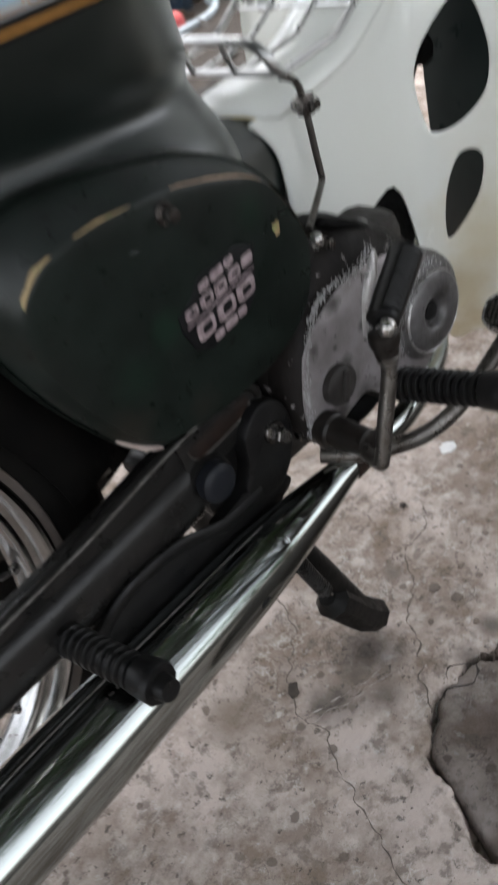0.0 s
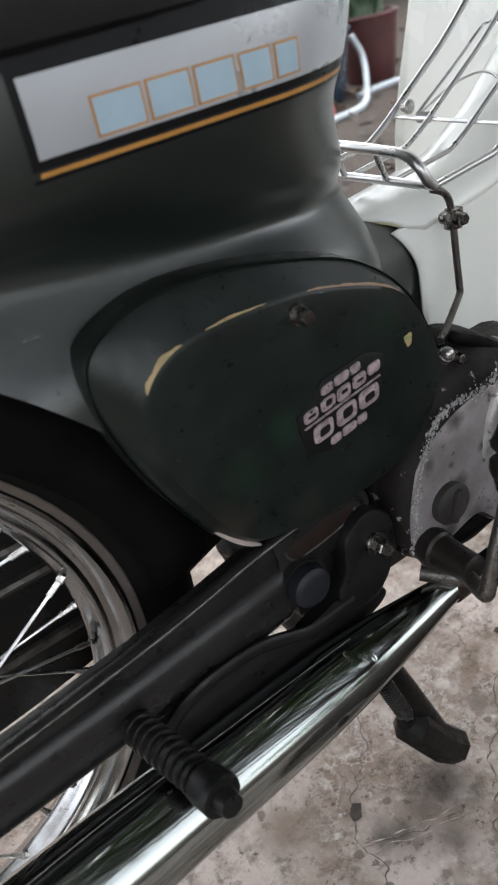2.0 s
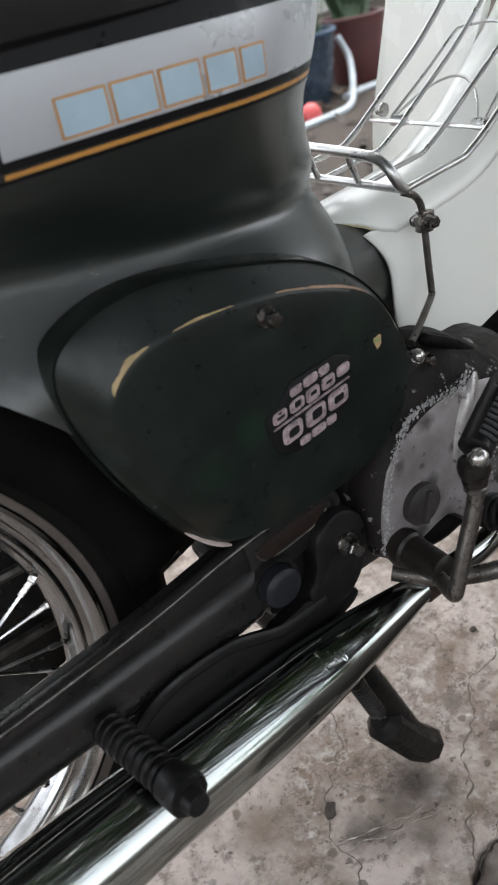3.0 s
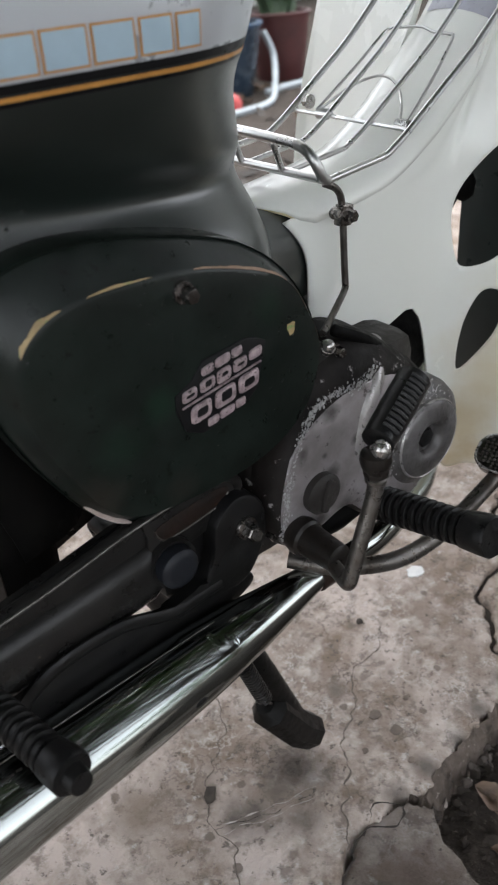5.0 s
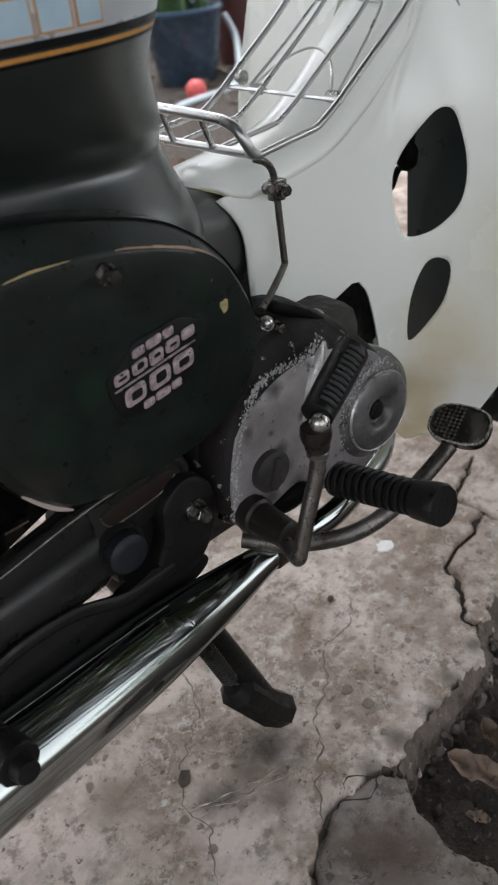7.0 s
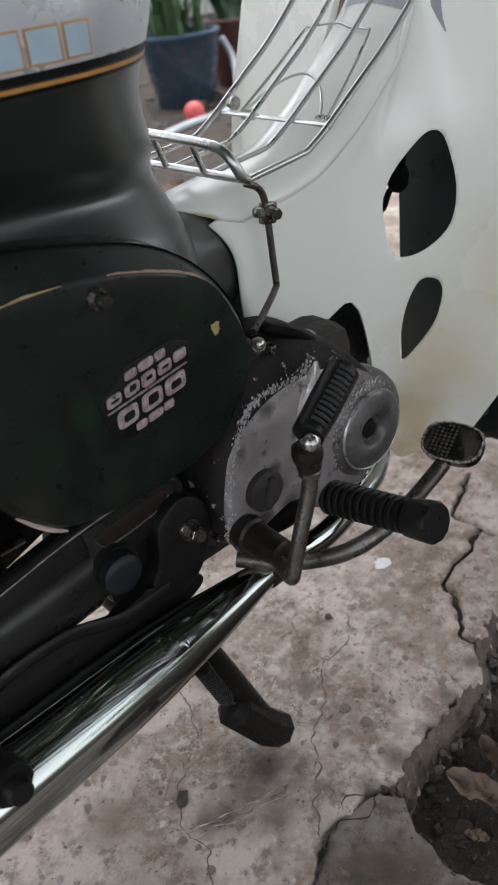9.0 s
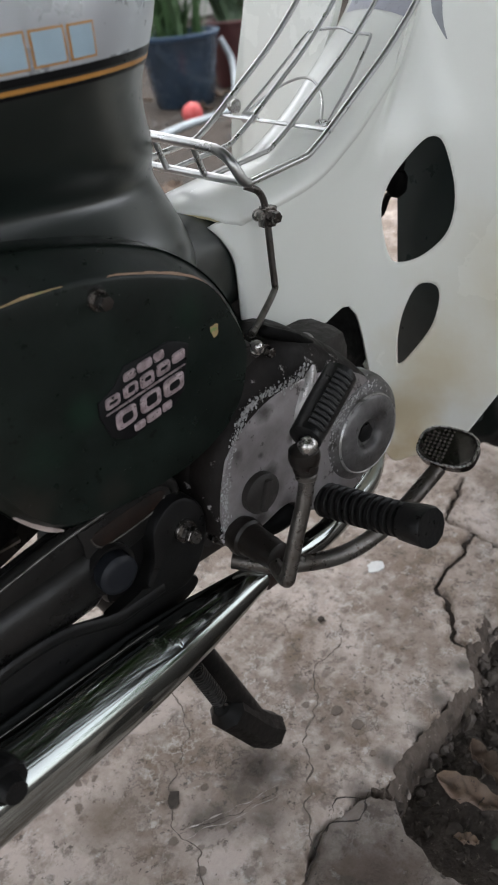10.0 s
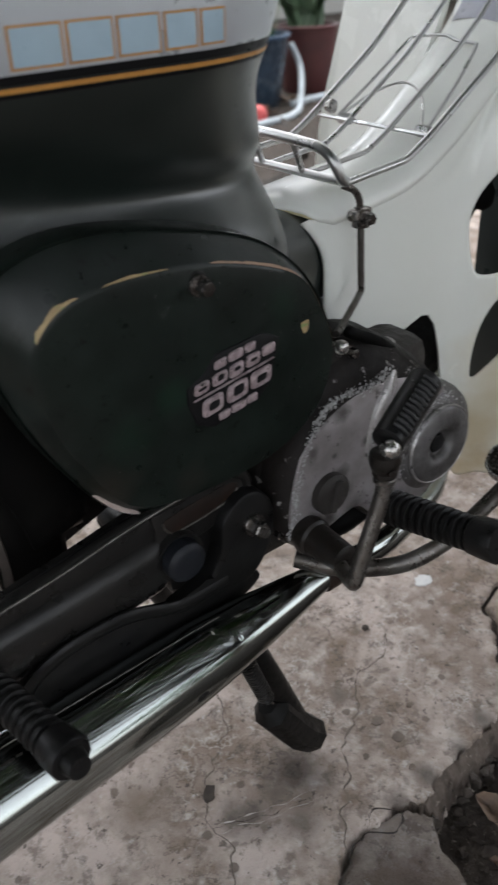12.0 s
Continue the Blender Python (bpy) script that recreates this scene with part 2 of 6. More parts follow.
M["leaf_dry"] = material("dry_brown_leaf", (0.19, 0.13, 0.092), 0.6, 0, (0.085, 0.058, 0.042), 38, spot=(0.03, 0.022, 0.017), spot_scale=120, spot_size=0.60, bump=0.0015, bump_scale=110, random_value=0.3)
M["litter"] = material("rotting_litter", (0.06, 0.051, 0.045), 0.7, 0, (0.025, 0.022, 0.02), 9, spec=0.3)
M["leaf"] = material("green_leaf", (0.06, 0.12, 0.045), 0.45, 0, (0.09, 0.16, 0.07), 20, random_value=0.3)
M["leaf_pale"] = material("pale_green_leaf", (0.13, 0.19, 0.12), 0.5, 0, (0.09, 0.14, 0.085), 15, random_value=0.2)
M["weed"] = material("dull_weed_leaf", (0.05, 0.058, 0.038), 0.7, 0, (0.035, 0.045, 0.03), 60, spec=0.2)
M["bark"] = material("grey_bark", (0.12, 0.10, 0.08), 0.9, 0, (0.07, 0.06, 0.05), 20, bump=0.003, bump_scale=40)
M["pot_blue"] = material("blue_glazed_pot", (0.030, 0.050, 0.078), 0.25, 0, (0.016, 0.027, 0.042), 6, coat=0.3)
M["pot_rim"] = material("blue_pot_rim", (0.03, 0.062, 0.115), 0.35, 0, (0.024, 0.055, 0.10), 14)
M["pot_red"] = material("maroon_pot", (0.10, 0.03, 0.03), 0.45, 0, (0.07, 0.025, 0.025), 8)
M["red"] = material("red_ball", (0.62, 0.10, 0.10), 0.5, 0, (0.5, 0.07, 0.07), 10)
M["hose"] = material("pale_hose", (0.50, 0.56, 0.60), 0.5, 0, (0.38, 0.42, 0.46), 8)
M["white"] = material("white_fleck", (0.72, 0.71, 0.70), 0.8, 0, (0.6, 0.6, 0.6), 80)
M["wall"] = material("pale_render_wall", (0.50, 0.49, 0.46), 0.9, 0, (0.42, 0.41, 0.39), 2, bump=0.001, bump_scale=60)
M["cap"] = material("dark_blue_grey_cap", (0.0085, 0.0098, 0.0135), 0.42, 0, (0.012, 0.0135, 0.0175), 60, spec=0.25)
M["drop"] = material("water_drop", (0.95, 0.97, 0.97), 0.03, 0, (0.95, 0.97, 0.97), 50, rough_var=0.01)
M["drop"].node_tree.nodes["Principled BSDF"].inputs["Transmission Weight"].default_value = 1.0
M["drop"].node_tree.nodes["Principled BSDF"].inputs["IOR"].default_value = 1.33



def concrete_material(name, blotches, dim=1.0):
    """Old concrete: broad pale and brown patches, dark pores, stone chips, local dark blotches (x, y, radius, colour).
    """
    m = bpy.data.materials.new(name)
    m.use_nodes = True
    nt = m.node_tree
    b = nt.nodes["Principled BSDF"]
    b.inputs["Specular IOR Level"].default_value = 0.25
    tc = nt.nodes.new("ShaderNodeTexCoord").outputs["Object"]

    def tex(s, detail=8, rgh=0.65, kind="ShaderNodeTexNoise"):
        n = nt.nodes.new(kind)
        n.inputs["Scale"].default_value = s
        if kind == "ShaderNodeTexNoise":
            n.inputs["Detail"].default_value, n.inputs["Roughness"].default_value = detail, rgh
        nt.links.new(tc, n.inputs["Vector"])
        return n

    def ramp(src, lo, hi, top=1.0):
        r = nt.nodes.new("ShaderNodeMapRange")
        r.inputs["From Min"].default_value, r.inputs["From Max"].default_value, r.inputs["To Max"].default_value = lo, hi, top
        nt.links.new(src, r.inputs["Value"])
        return r.outputs["Result"]

    def mix(fac, a, c):
        x = nt.nodes.new("ShaderNodeMix")
        x.data_type = "RGBA"
        nt.links.new(fac, x.inputs["Factor"])
        for sock, v in (("A", a), ("B", c)):
            s = [i for i in x.inputs if i.name == sock and i.type == "RGBA"][0]
            if isinstance(v, tuple):
                s.default_value = (*v, 1)
            else:
                nt.links.new(v, s)
        return [o for o in x.outputs if o.type == "RGBA"][0]

    def calc(op, a, c):
        n = nt.nodes.new("ShaderNodeMath")
        n.operation = op
        for i, v in enumerate((a, c)):
            if isinstance(v, (int, float)):
                n.inputs[i].default_value = v
            else:
                nt.links.new(v, n.inputs[i])
        return n.outputs["Value"]

    col = mix(ramp(tex(9).outputs["Fac"], 0.42, 0.58), (0.60, 0.515, 0.465), (0.315, 0.253, 0.213))
    col = mix(ramp(tex(3.5).outputs["Fac"], 0.50, 0.66, 0.55), col, (0.27, 0.20, 0.15))
    col = mix(ramp(tex(15).outputs["Fac"], 0.52, 0.64, 0.8), col, (0.21, 0.155, 0.115))
    col = mix(ramp(tex(45).outputs["Fac"], 0.54, 0.62, 0.7), col, (0.20, 0.165, 0.14))
    col = mix(ramp(tex(110).outputs["Fac"], 0.60, 0.65, 0.8), col, (0.10, 0.085, 0.075))
    col = mix(ramp(tex(75).outputs["Fac"], 0.60, 0.68, 0.7), col, (0.62, 0.58, 0.55))
    col = mix(ramp(tex(19).outputs["Fac"], 0.54, 0.66, 0.6), col, (0.68, 0.61, 0.56))
    line = calc("ABSOLUTE", calc("SUBTRACT", tex(13, 5, 0.7).outputs["Fac"], 0.5), 0)
    col = mix(calc("MULTIPLY", ramp(line, 0.018, 0.0, 0.8), ramp(tex(7).outputs["Fac"], 0.45, 0.6)), col, (0.13, 0.105, 0.09))
    line = calc("ABSOLUTE", calc("SUBTRACT", tex(28, 4, 0.7).outputs["Fac"], 0.5), 0)
    col = mix(calc("MULTIPLY", ramp(line, 0.03, 0.0, 0.7), ramp(tex(11).outputs["Fac"], 0.5, 0.62)), col, (0.66, 0.61, 0.57))
    vo = tex(70, kind="ShaderNodeTexVoronoi")
    cell = nt.nodes.new("ShaderNodeSeparateColor")
    nt.links.new(vo.outputs["Color"], cell.inputs["Color"])
    chips = calc("MULTIPLY", ramp(cell.outputs["Red"], 0.952, 0.958), ramp(calc("ADD", vo.outputs["Distance"], calc("MULTIPLY", tex(120).outputs["Fac"], 0.7)), 0.72, 0.62))
    col = mix(calc("MULTIPLY", chips, 0.8), col, (0.17, 0.135, 0.115))
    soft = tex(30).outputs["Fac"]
    for x, y, r, c in blotches:
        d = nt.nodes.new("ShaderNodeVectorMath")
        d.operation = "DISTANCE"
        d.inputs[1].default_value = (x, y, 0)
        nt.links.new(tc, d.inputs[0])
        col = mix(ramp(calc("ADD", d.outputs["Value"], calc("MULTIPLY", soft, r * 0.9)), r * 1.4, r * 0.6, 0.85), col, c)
    if dim < 1:
        hs = nt.nodes.new("ShaderNodeHueSaturation")
        hs.inputs["Value"].default_value = dim
        nt.links.new(col, hs.inputs["Color"])
        col = hs.outputs["Color"]
    nt.links.new(col, b.inputs["Base Color"])
    b.inputs["Roughness"].default_value = 0.85
    bn = nt.nodes.new("ShaderNodeBump")
    bn.inputs["Strength"].default_value, bn.inputs["Distance"].default_value = 1.0, 0.0045
    hgt = calc("ADD", calc("MULTIPLY", tex(40).outputs["Fac"], 0.8), calc("MULTIPLY", tex(160).outputs["Fac"], 0.35))
    nt.links.new(calc("SUBTRACT", hgt, calc("MULTIPLY", chips, 0.12)), bn.inputs["Height"])
    nt.links.new(bn.outputs["Normal"], b.inputs["Normal"])
    return m


# Blotches: dark brown beneath the stand foot, grey-brown along the broken edge.
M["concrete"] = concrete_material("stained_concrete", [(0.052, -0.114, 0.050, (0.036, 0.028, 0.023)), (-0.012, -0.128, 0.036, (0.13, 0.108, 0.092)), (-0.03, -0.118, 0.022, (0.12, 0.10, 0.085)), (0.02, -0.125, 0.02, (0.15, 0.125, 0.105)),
                                                       (0.10, 0.02, 0.05, (0.24, 0.18, 0.14)), (-0.09, -0.05, 0.045, (0.23, 0.18, 0.14)), (0.02, -0.16, 0.03, (0.2, 0.165, 0.14)), (0.155, -0.075, 0.018, (0.19, 0.16, 0.14)), (0.105, -0.205, 0.018, (0.15, 0.13, 0.115)), (0.15, -0.206, 0.02, (0.15, 0.13, 0.115)), (0.20, -0.208, 0.018, (0.14, 0.12, 0.105)), (0.245, -0.197, 0.018, (0.15, 0.13, 0.115)), (0.30, -0.19, 0.02, (0.14, 0.12, 0.105))], 0.9)

M["concrete_worn"] = concrete_material("worn_grey_concrete", [(0.055, -0.275, 0.040, (0.20, 0.145, 0.12)), (0.02, -0.32, 0.05, (0.22, 0.17, 0.145))], 0.39)

# ---- mesh helpers ----
def part(name, bm, mat, parent, label="", smooth=True, kind=""):
    me = bpy.data.meshes.new(name)
    bmesh.ops.recalc_face_normals(bm, faces=bm.faces)
    bm.to_mesh(me)
    bm.free()
    me.materials.append(M[mat] if isinstance(mat, str) else mat)
    if smooth:
        me.polygons.foreach_set("use_smooth", [True] * len(me.polygons))
        me.set_sharp_from_angle(angle=radians(42))
    ob = new(name, me)
    ob.parent = parent
    return tagged(ob, label, kind=kind)


def thing(name, label, category, at=(0, 0, 0), group="", kind=""):
    ob = new(name)
    ob.location = at
    ob.empty_display_size = 0.05
    return tagged(ob, label, category, group, kind)


def V(*a):
    return Vector(a)


def curve_pts(pts, n=8, closed=False):
    """Points along a smooth line through pts."""
    P = [Vector(p) for p in pts]
    k = len(P)
    out = []
    for i in range(k if closed else k - 1):
        g = (lambda j: P[j % k]) if closed else (lambda j: P[min(max(j, 0), k - 1)])
        p0, p1, p2, p3 = g(i - 1), g(i), g(i + 1), g(i + 2)
        for s in range(n):
            t = s / n
            out.append(0.5 * (2 * p1 + (p2 - p0) * t + (2 * p0 - 5 * p1 + 4 * p2 - p3) * t * t + (3 * p1 - p0 - 3 * p2 + p3) * t ** 3))
    if not closed:
        out.append(P[-1])
    return out


def loft(rings, closed_ring=True, cap=True, bm=None, loop=False):
    bm = bm or bmesh.new()
    vs = [[bm.verts.new(p) for p in r] for r in rings]
    n = len(rings[0])
    for a, b in zip(vs, vs[1:] + ([vs[0]] if loop else [])):
        for i in range(n if closed_ring else n - 1):
            j = (i + 1) % n
            bm.faces.new((a[i], a[j], b[j], b[i]))
    if cap and closed_ring and not loop:
        bm.faces.new(vs[0][::-1])
        bm.faces.new(vs[-1])
    return bm


def tube(pts, r, n=12, bm=None, closed=False, flat=(1, 1), cap=True):
    """A round (or flattened) bar swept along pts; r may be a list."""
    P = [Vector(p) for p in pts]
    rr = r if isinstance(r, (list, tuple)) else [r] * len(P)
    rings, up = [], None
    for i, p in enumerate(P):
        a = P[(i - 1) % len(P)] if closed or i else P[0]
        b = P[(i + 1) % len(P)] if closed or i < len(P) - 1 else P[-1]
        d = (b - a).normalized()
        if up is None:
            up = Vector((0, 0, 1)) if abs(d.z) < 0.9 else Vector((0, 1, 0))
        s = d.cross(up).normalized()
        up = s.cross(d).normalized()
        rings.append([p + s * (math.cos(q) * rr[i] * flat[0]) + up * (math.sin(q) * rr[i] * flat[1]) for q in (2 * math.pi * k / n for k in range(n))])
    return loft(rings, cap=cap, bm=bm, loop=closed)


def revolve(profile, origin, axis="z", n=32, bm=None, cap=False, loop=False):
    """Profile of (radius, height) turned round an axis through origin."""
    o = Vector(origin)
    rings = []
    for r, h in profile:
        ring = []
        for k in range(n):
            a = 2 * math.pi * k / n
            c, s = r * math.cos(a), r * math.sin(a)
            ring.append(o + (V(c, s, h) if axis == "z" else V(c, h, s) if axis == "y" else V(h, c, s)))
        rings.append(ring)
    return loft(rings, cap=cap, bm=bm, loop=loop)


def disc_profile(r, h0, h1, bev=0.002):
    """Closed profile of a round slab with eased edges (small hole at the axis)."""
    e = 0.0002
    s = 1 if h1 > h0 else -1
    return [(e, h0), (r - bev, h0), (r, h0 + s * bev), (r, h1 - s * bev), (r - bev * 0.3, h1 - s * bev * 0.3), (r - bev, h1), (e, h1)]


def plate(outline, y0, y1, bev=0.003, bm=None, axis="y"):
    """A plate with an outline in x, z between two depths, its outer rim (y1) eased."""
    c = sum((Vector((p[0], p[1])) for p in outline), Vector((0, 0))) / len(outline)

    def ring(inset, y):
        res = []
        k = len(outline)
        for i in range(k):
            a, p, b = (Vector(outline[(i + d) % k]) for d in (-1, 0, 1))
            t = (b - a).normalized()
            nrm = Vector((-t.y, t.x))
            if nrm.dot(c - p) < 0:
                nrm = -nrm
            q = p + nrm * inset
            res.append(V(q.x, y, q.y) if axis == "y" else V(q.x, q.y, y) if axis == "z" else V(y, q.x, q.y))
        return res

    s = 1 if y1 > y0 else -1
    return loft([ring(0, y0), ring(0, y1 - s * bev), ring(bev * 0.3, y1 - s * bev * 0.3), ring(bev, y1)], bm=bm)


def block(cx, cy, cz, sx, sy, sz, bev=0.004, turn=None, bm=None):
    bm = bm or bmesh.new()
    made = bmesh.ops.create_cube(bm, size=1)["verts"]
    m = Matrix.Translation((cx, cy, cz)) @ (turn or Matrix()) @ Matrix.Diagonal((sx, sy, sz, 1))
    bmesh.ops.transform(bm, matrix=m, verts=made)
    es = list({e for v in made for e in v.link_edges})
    bmesh.ops.bevel(bm, geom=es, offset=bev, segments=2, affect="EDGES", profile=0.6)
    return bm


def hexbolt(x, y, z, r, h, bm=None, dirn=-1):
    """A hexagon head with a washer, facing along y."""
    bm = revolve([(0.0003, y), (r * 1.35, y), (r * 1.4, y + dirn * h * 0.2), (r * 1.3, y + dirn * h * 0.3), (0.0003, y + dirn * h * 0.3)], (x, 0, z), "y", 20, bm)
    revolve([(r, y + dirn * h * 0.25), (r, y + dirn * h * 0.85), (r * 0.86, y + dirn * h), (0.0003, y + dirn * h)], (x, 0, z), "y", 6, bm)
    return bm


# ---- motorcycle: body ----
bike = thing("motorcycle", "dark green step-through motorcycle with ivory leg shield on its centre stand", "motorcycle")
AXLE_R, AXLE_F = V(-0.383, 0, 0.317), V(0.80, 0, 0.285)

# horizontal sections of the pressed-steel body: height, front end, half width
SECTIONS = [(0.42, 0.105, 0.070), (0.47, 0.120, 0.098), (0.515, 0.124, 0.1045), (0.540, 0.1145, 0.1025), (0.565, 0.1080, 0.0860), (0.58, 0.1045, 0.0755),
            (0.594, 0.1010, 0.0700), (0.602, 0.0990, 0.0735), (0.612, 0.0965, 0.0850), (0.626, 0.0945, 0.1000), (0.640, 0.0950, 0.1105), (0.652, 0.0980, 0.1170), (0.66, 0.102, 0.1195), (0.70, 0.116, 0.120), (0.725, 0.110, 0.114), (0.735, 0.095, 0.104)]


def section(z):
    """Front end and half width at a height, eased between the sections."""
    zs = [s[0] for s in SECTIONS]
    near = [z + d * 0.006 for d in (-2, -1, 0, 1, 2)]
    return float(np.mean(np.interp(near, zs, [s[1] for s in SECTIONS]))), float(np.mean(np.interp(near, zs, [s[2] for s in SECTIONS])))


def body_back(z):
    """Rear end of the body at a height: the wheel arch below, the tail above."""
    d = z - 0.325
    if d < 0.295:
        return -0.385 + math.sqrt(0.295 ** 2 - d * d)
    return -0.75


def body_side(x, z):
    """Half width of the body at x, z."""
    xf = section(z)[0]
    dip = max(0.0, 1 - abs(z - 0.594) / 0.055)
    w = section(z + 0.15 * (max(x, -0.3) + 0.12) * dip * dip * (3 - 2 * dip))[1]
    a = 0.12
    u = max(0.0, (x - (xf - a)) / a)
    return w * max(0.0, 1 - u ** 2.2) ** (1 / 2.2)


def body_ring(z):
    xf, w = section(z)
    xb = body_back(z)
    xs = [xf - 0.12 * (k / 20) ** 2 for k in range(20)] + [xf - 0.12 - (xf - 0.12 - xb) * k / 12 for k in range(13)]
    half = [V(x, -body_side(x, z), z) for x in xs]
    return half + [V(p.x, -p.y, p.z) for p in half[:0:-1]]


zs = []
for (a, *_), (b, *_) in zip(SECTIONS, SECTIONS[1:]):
    zs += [a + (b - a) * k / 4 for k in range(4)]
shell = part("body_shell", loft([body_ring(z) for z in [*zs, 0.735]]), "body", bike, "dark green painted pressed-steel body with water drops")

# stripe decal along the tank
def skin(x0, x1, z0, z1, off, nx=40, nz=4, slant=0.0):
    rows = []
    for k in range(nz + 1):
        z = z0 + (z1 - z0) * k / nz
        rows.append([V(x, -body_side(x, z) - off, z) for x in (x0 + slant * (k / nz) + (x1 - x0) * i / nx for i in range(nx + 1))])
    return loft(rows, closed_ring=False, cap=False)


decal = part("decal", skin(-0.147, 0.100, 0.6630, 0.6995, 0.0006), "silver", shell, "silver stripe decal")
part("decal_border", skin(-0.1515, 0.099, 0.6585, 0.6630, 0.0007, nz=1), "ink", decal, "black pinstripe")
part("decal_border", skin(-0.1515, -0.147, 0.6630, 0.702, 0.0007, nx=2), "ink", decal, "black pinstripe")
part("decal_border", skin(-0.1515, 0.110, 0.6995, 0.7030, 0.0007, nz=1), "ink", decal, "black pinstripe")
part("decal_band", skin(-0.155, 0.110, 0.7030, 0.7120, 0.0006, nz=2), "ink", decal, "wet black band under the seat")
part("pinstripe", skin(-0.148, 0.096, 0.6548, 0.6573, 0.0007, nz=1), "orange", decal, "orange pinstripe")
part("decal_border", skin(-0.152, 0.096, 0.6525, 0.6545, 0.0006, nz=1), "ink", decal, "black pinstripe")
for i, (x, w, h) in enumerate([(-0.1005, 0.0290, 0.0195), (-0.0710, 0.0265, 0.0195), (-0.0430, 0.0260, 0.0190), (-0.0170, 0.0215, 0.0185), (0.0045, 0.0180, 0.0180)]):
    z = 0.6745
    part("lettering_outline", skin(x - w / 2, x + w / 2, z - h / 2, z + h / 2, 0.0009, nx=8), "orange", decal, "orange outline")
    part("lettering_block", skin(x - w / 2 + 0.0013, x + w / 2 - 0.0013, z - h / 2 + 0.0012, z + h / 2 - 0.0012, 0.0013, nx=8), "blue", decal, "pale blue block")

# seat
def seat_ring(z, xf, w, xb=-0.62):
    r = []
    for k in range(48):
        a = 2 * math.pi * k / 48
        c, s = math.cos(a), math.sin(a)
        r.append(V((xf + xb) / 2 + (xf - xb) / 2 * math.copysign(abs(c) ** 0.45, c), w * math.copysign(abs(s) ** 0.45, s), z))
    return r


part("seat", loft([seat_ring(z, f, w) for z, f, w in [(0.704, 0.06, 0.100), (0.706, 0.075, 0.116), (0.712, 0.082, 0.125), (0.73, 0.084, 0.129), (0.76, 0.075, 0.129), (0.785, 0.055, 0.122), (0.80, 0.01, 0.10), (0.804, -0.05, 0.07)]]), "seat", bike, "black vinyl seat with water drops")

# main tube running forward into the leg shield
def tube_ring(x, zc, hw, hh):
    return [V(x, hw * math.copysign(abs(math.cos(a)) ** 0.7, math.cos(a)), zc + hh * math.copysign(abs(math.sin(a)) ** 0.7, math.sin(a))) for a in (2 * math.pi * k / 28 for k in range(28))]


part("main_tube", loft([tube_ring(x, z, w, h) for x, z, w, h in [(-0.02, 0.50, 0.075, 0.055), (0.05, 0.495, 0.068, 0.055), (0.09, 0.487, 0.055, 0.052), (0.13, 0.482, 0.047, 0.050), (0.17, 0.484, 0.040, 0.042), (0.25, 0.500, 0.036, 0.036), (0.36, 0.58, 0.030, 0.034), (0.44, 0.68, 0.028, 0.035)]]), "body", bike, "dark green frame tube")

# rear fender over the wheel
def fender(name, axle, a0, a1, radius, hw, mat, label, drop=0.05, steps=40):
    rings = []
    for k in range(steps + 1):
        a = radians(a0 + (a1 - a0) * k / steps)
        d = V(math.cos(a), 0, math.sin(a))
        ring = []
        for q in range(13):
            b = math.pi * (q / 12 - 0.5)
            y = hw * math.copysign(abs(math.sin(b)) ** 0.8, math.sin(b))
            rr = radius - drop * (1 - abs(math.cos(b)) ** 0.6)
            ring.append(axle + d * rr + V(0, y, 0))
        rings.append(ring)
    ob = part(name, loft(rings, closed_ring=False, cap=False), mat, bike, label)
    m = ob.modifiers.new("thickness", "SOLIDIFY")
    m.thickness = 0.002
    return ob


fender("rear_fender", AXLE_R, 8, 200, 0.318, 0.062, "sooty", "black rear fender", 0.07)

# ---- side covers ----
# outline of the cover and of its raised face, as x, z round the edge from the rear, over the top
OUT = [(-0.157, 0.552), (-0.136, 0.571), (-0.094, 0.579), (-0.031, 0.570), (0.036, 0.548), (0.083, 0.507), (0.104, 0.450), (0.080, 0.398), (0.024, 0.374), (-0.079, 0.382), (-0.127, 0.441), (-0.155, 0.512)]
INN = [(-0.133, 0.525), (-0.108, 0.547), (-0.060, 0.551), (-0.002, 0.544), (0.058, 0.521), (0.083, 0.486), (0.092, 0.450), (0.072, 0.408), (0.015, 0.386), (-0.078, 0.394), (-0.117, 0.445), (-0.134, 0.492)]
COVER_C = (-0.015, 0.478)
COVER_RISE = ((-0.02, 0.090), (0.0, 0.1055), (0.05, 0.1090), (0.12, 0.1075), (0.25, 0.1105), (0.55, 0.1155), (0.82, 0.1200), (0.94, 0.1220), (1.0, 0.1232))


def side_cover(sign, name):
    o = curve_pts([(x, 0, z) for x, z in OUT], 6, True)
    i = curve_pts([(x, 0, z) for x, z in INN], 6, True)
    c = V(COVER_C[0], 0, COVER_C[1])
    rings = []
    for t, d in COVER_RISE:
        rings.append([p.lerp(q, t) + V(0, sign * d, 0) for p, q in zip(o, i)])
    for t, d in ((0.04, 0.1238), (0.12, 0.1247), (0.3, 0.1258), (0.55, 0.1268), (0.8, 0.1273), (0.97, 0.1275)):
        rings.append([q.lerp(c, t) + V(0, sign * d, 0) for q in i])
    return part(name, loft(rings, cap=True), "cover", bike, "worn blackish green side cover with chipped paint")


cover = side_cover(-1, "side_cover")
side_cover(1, "side_cover")


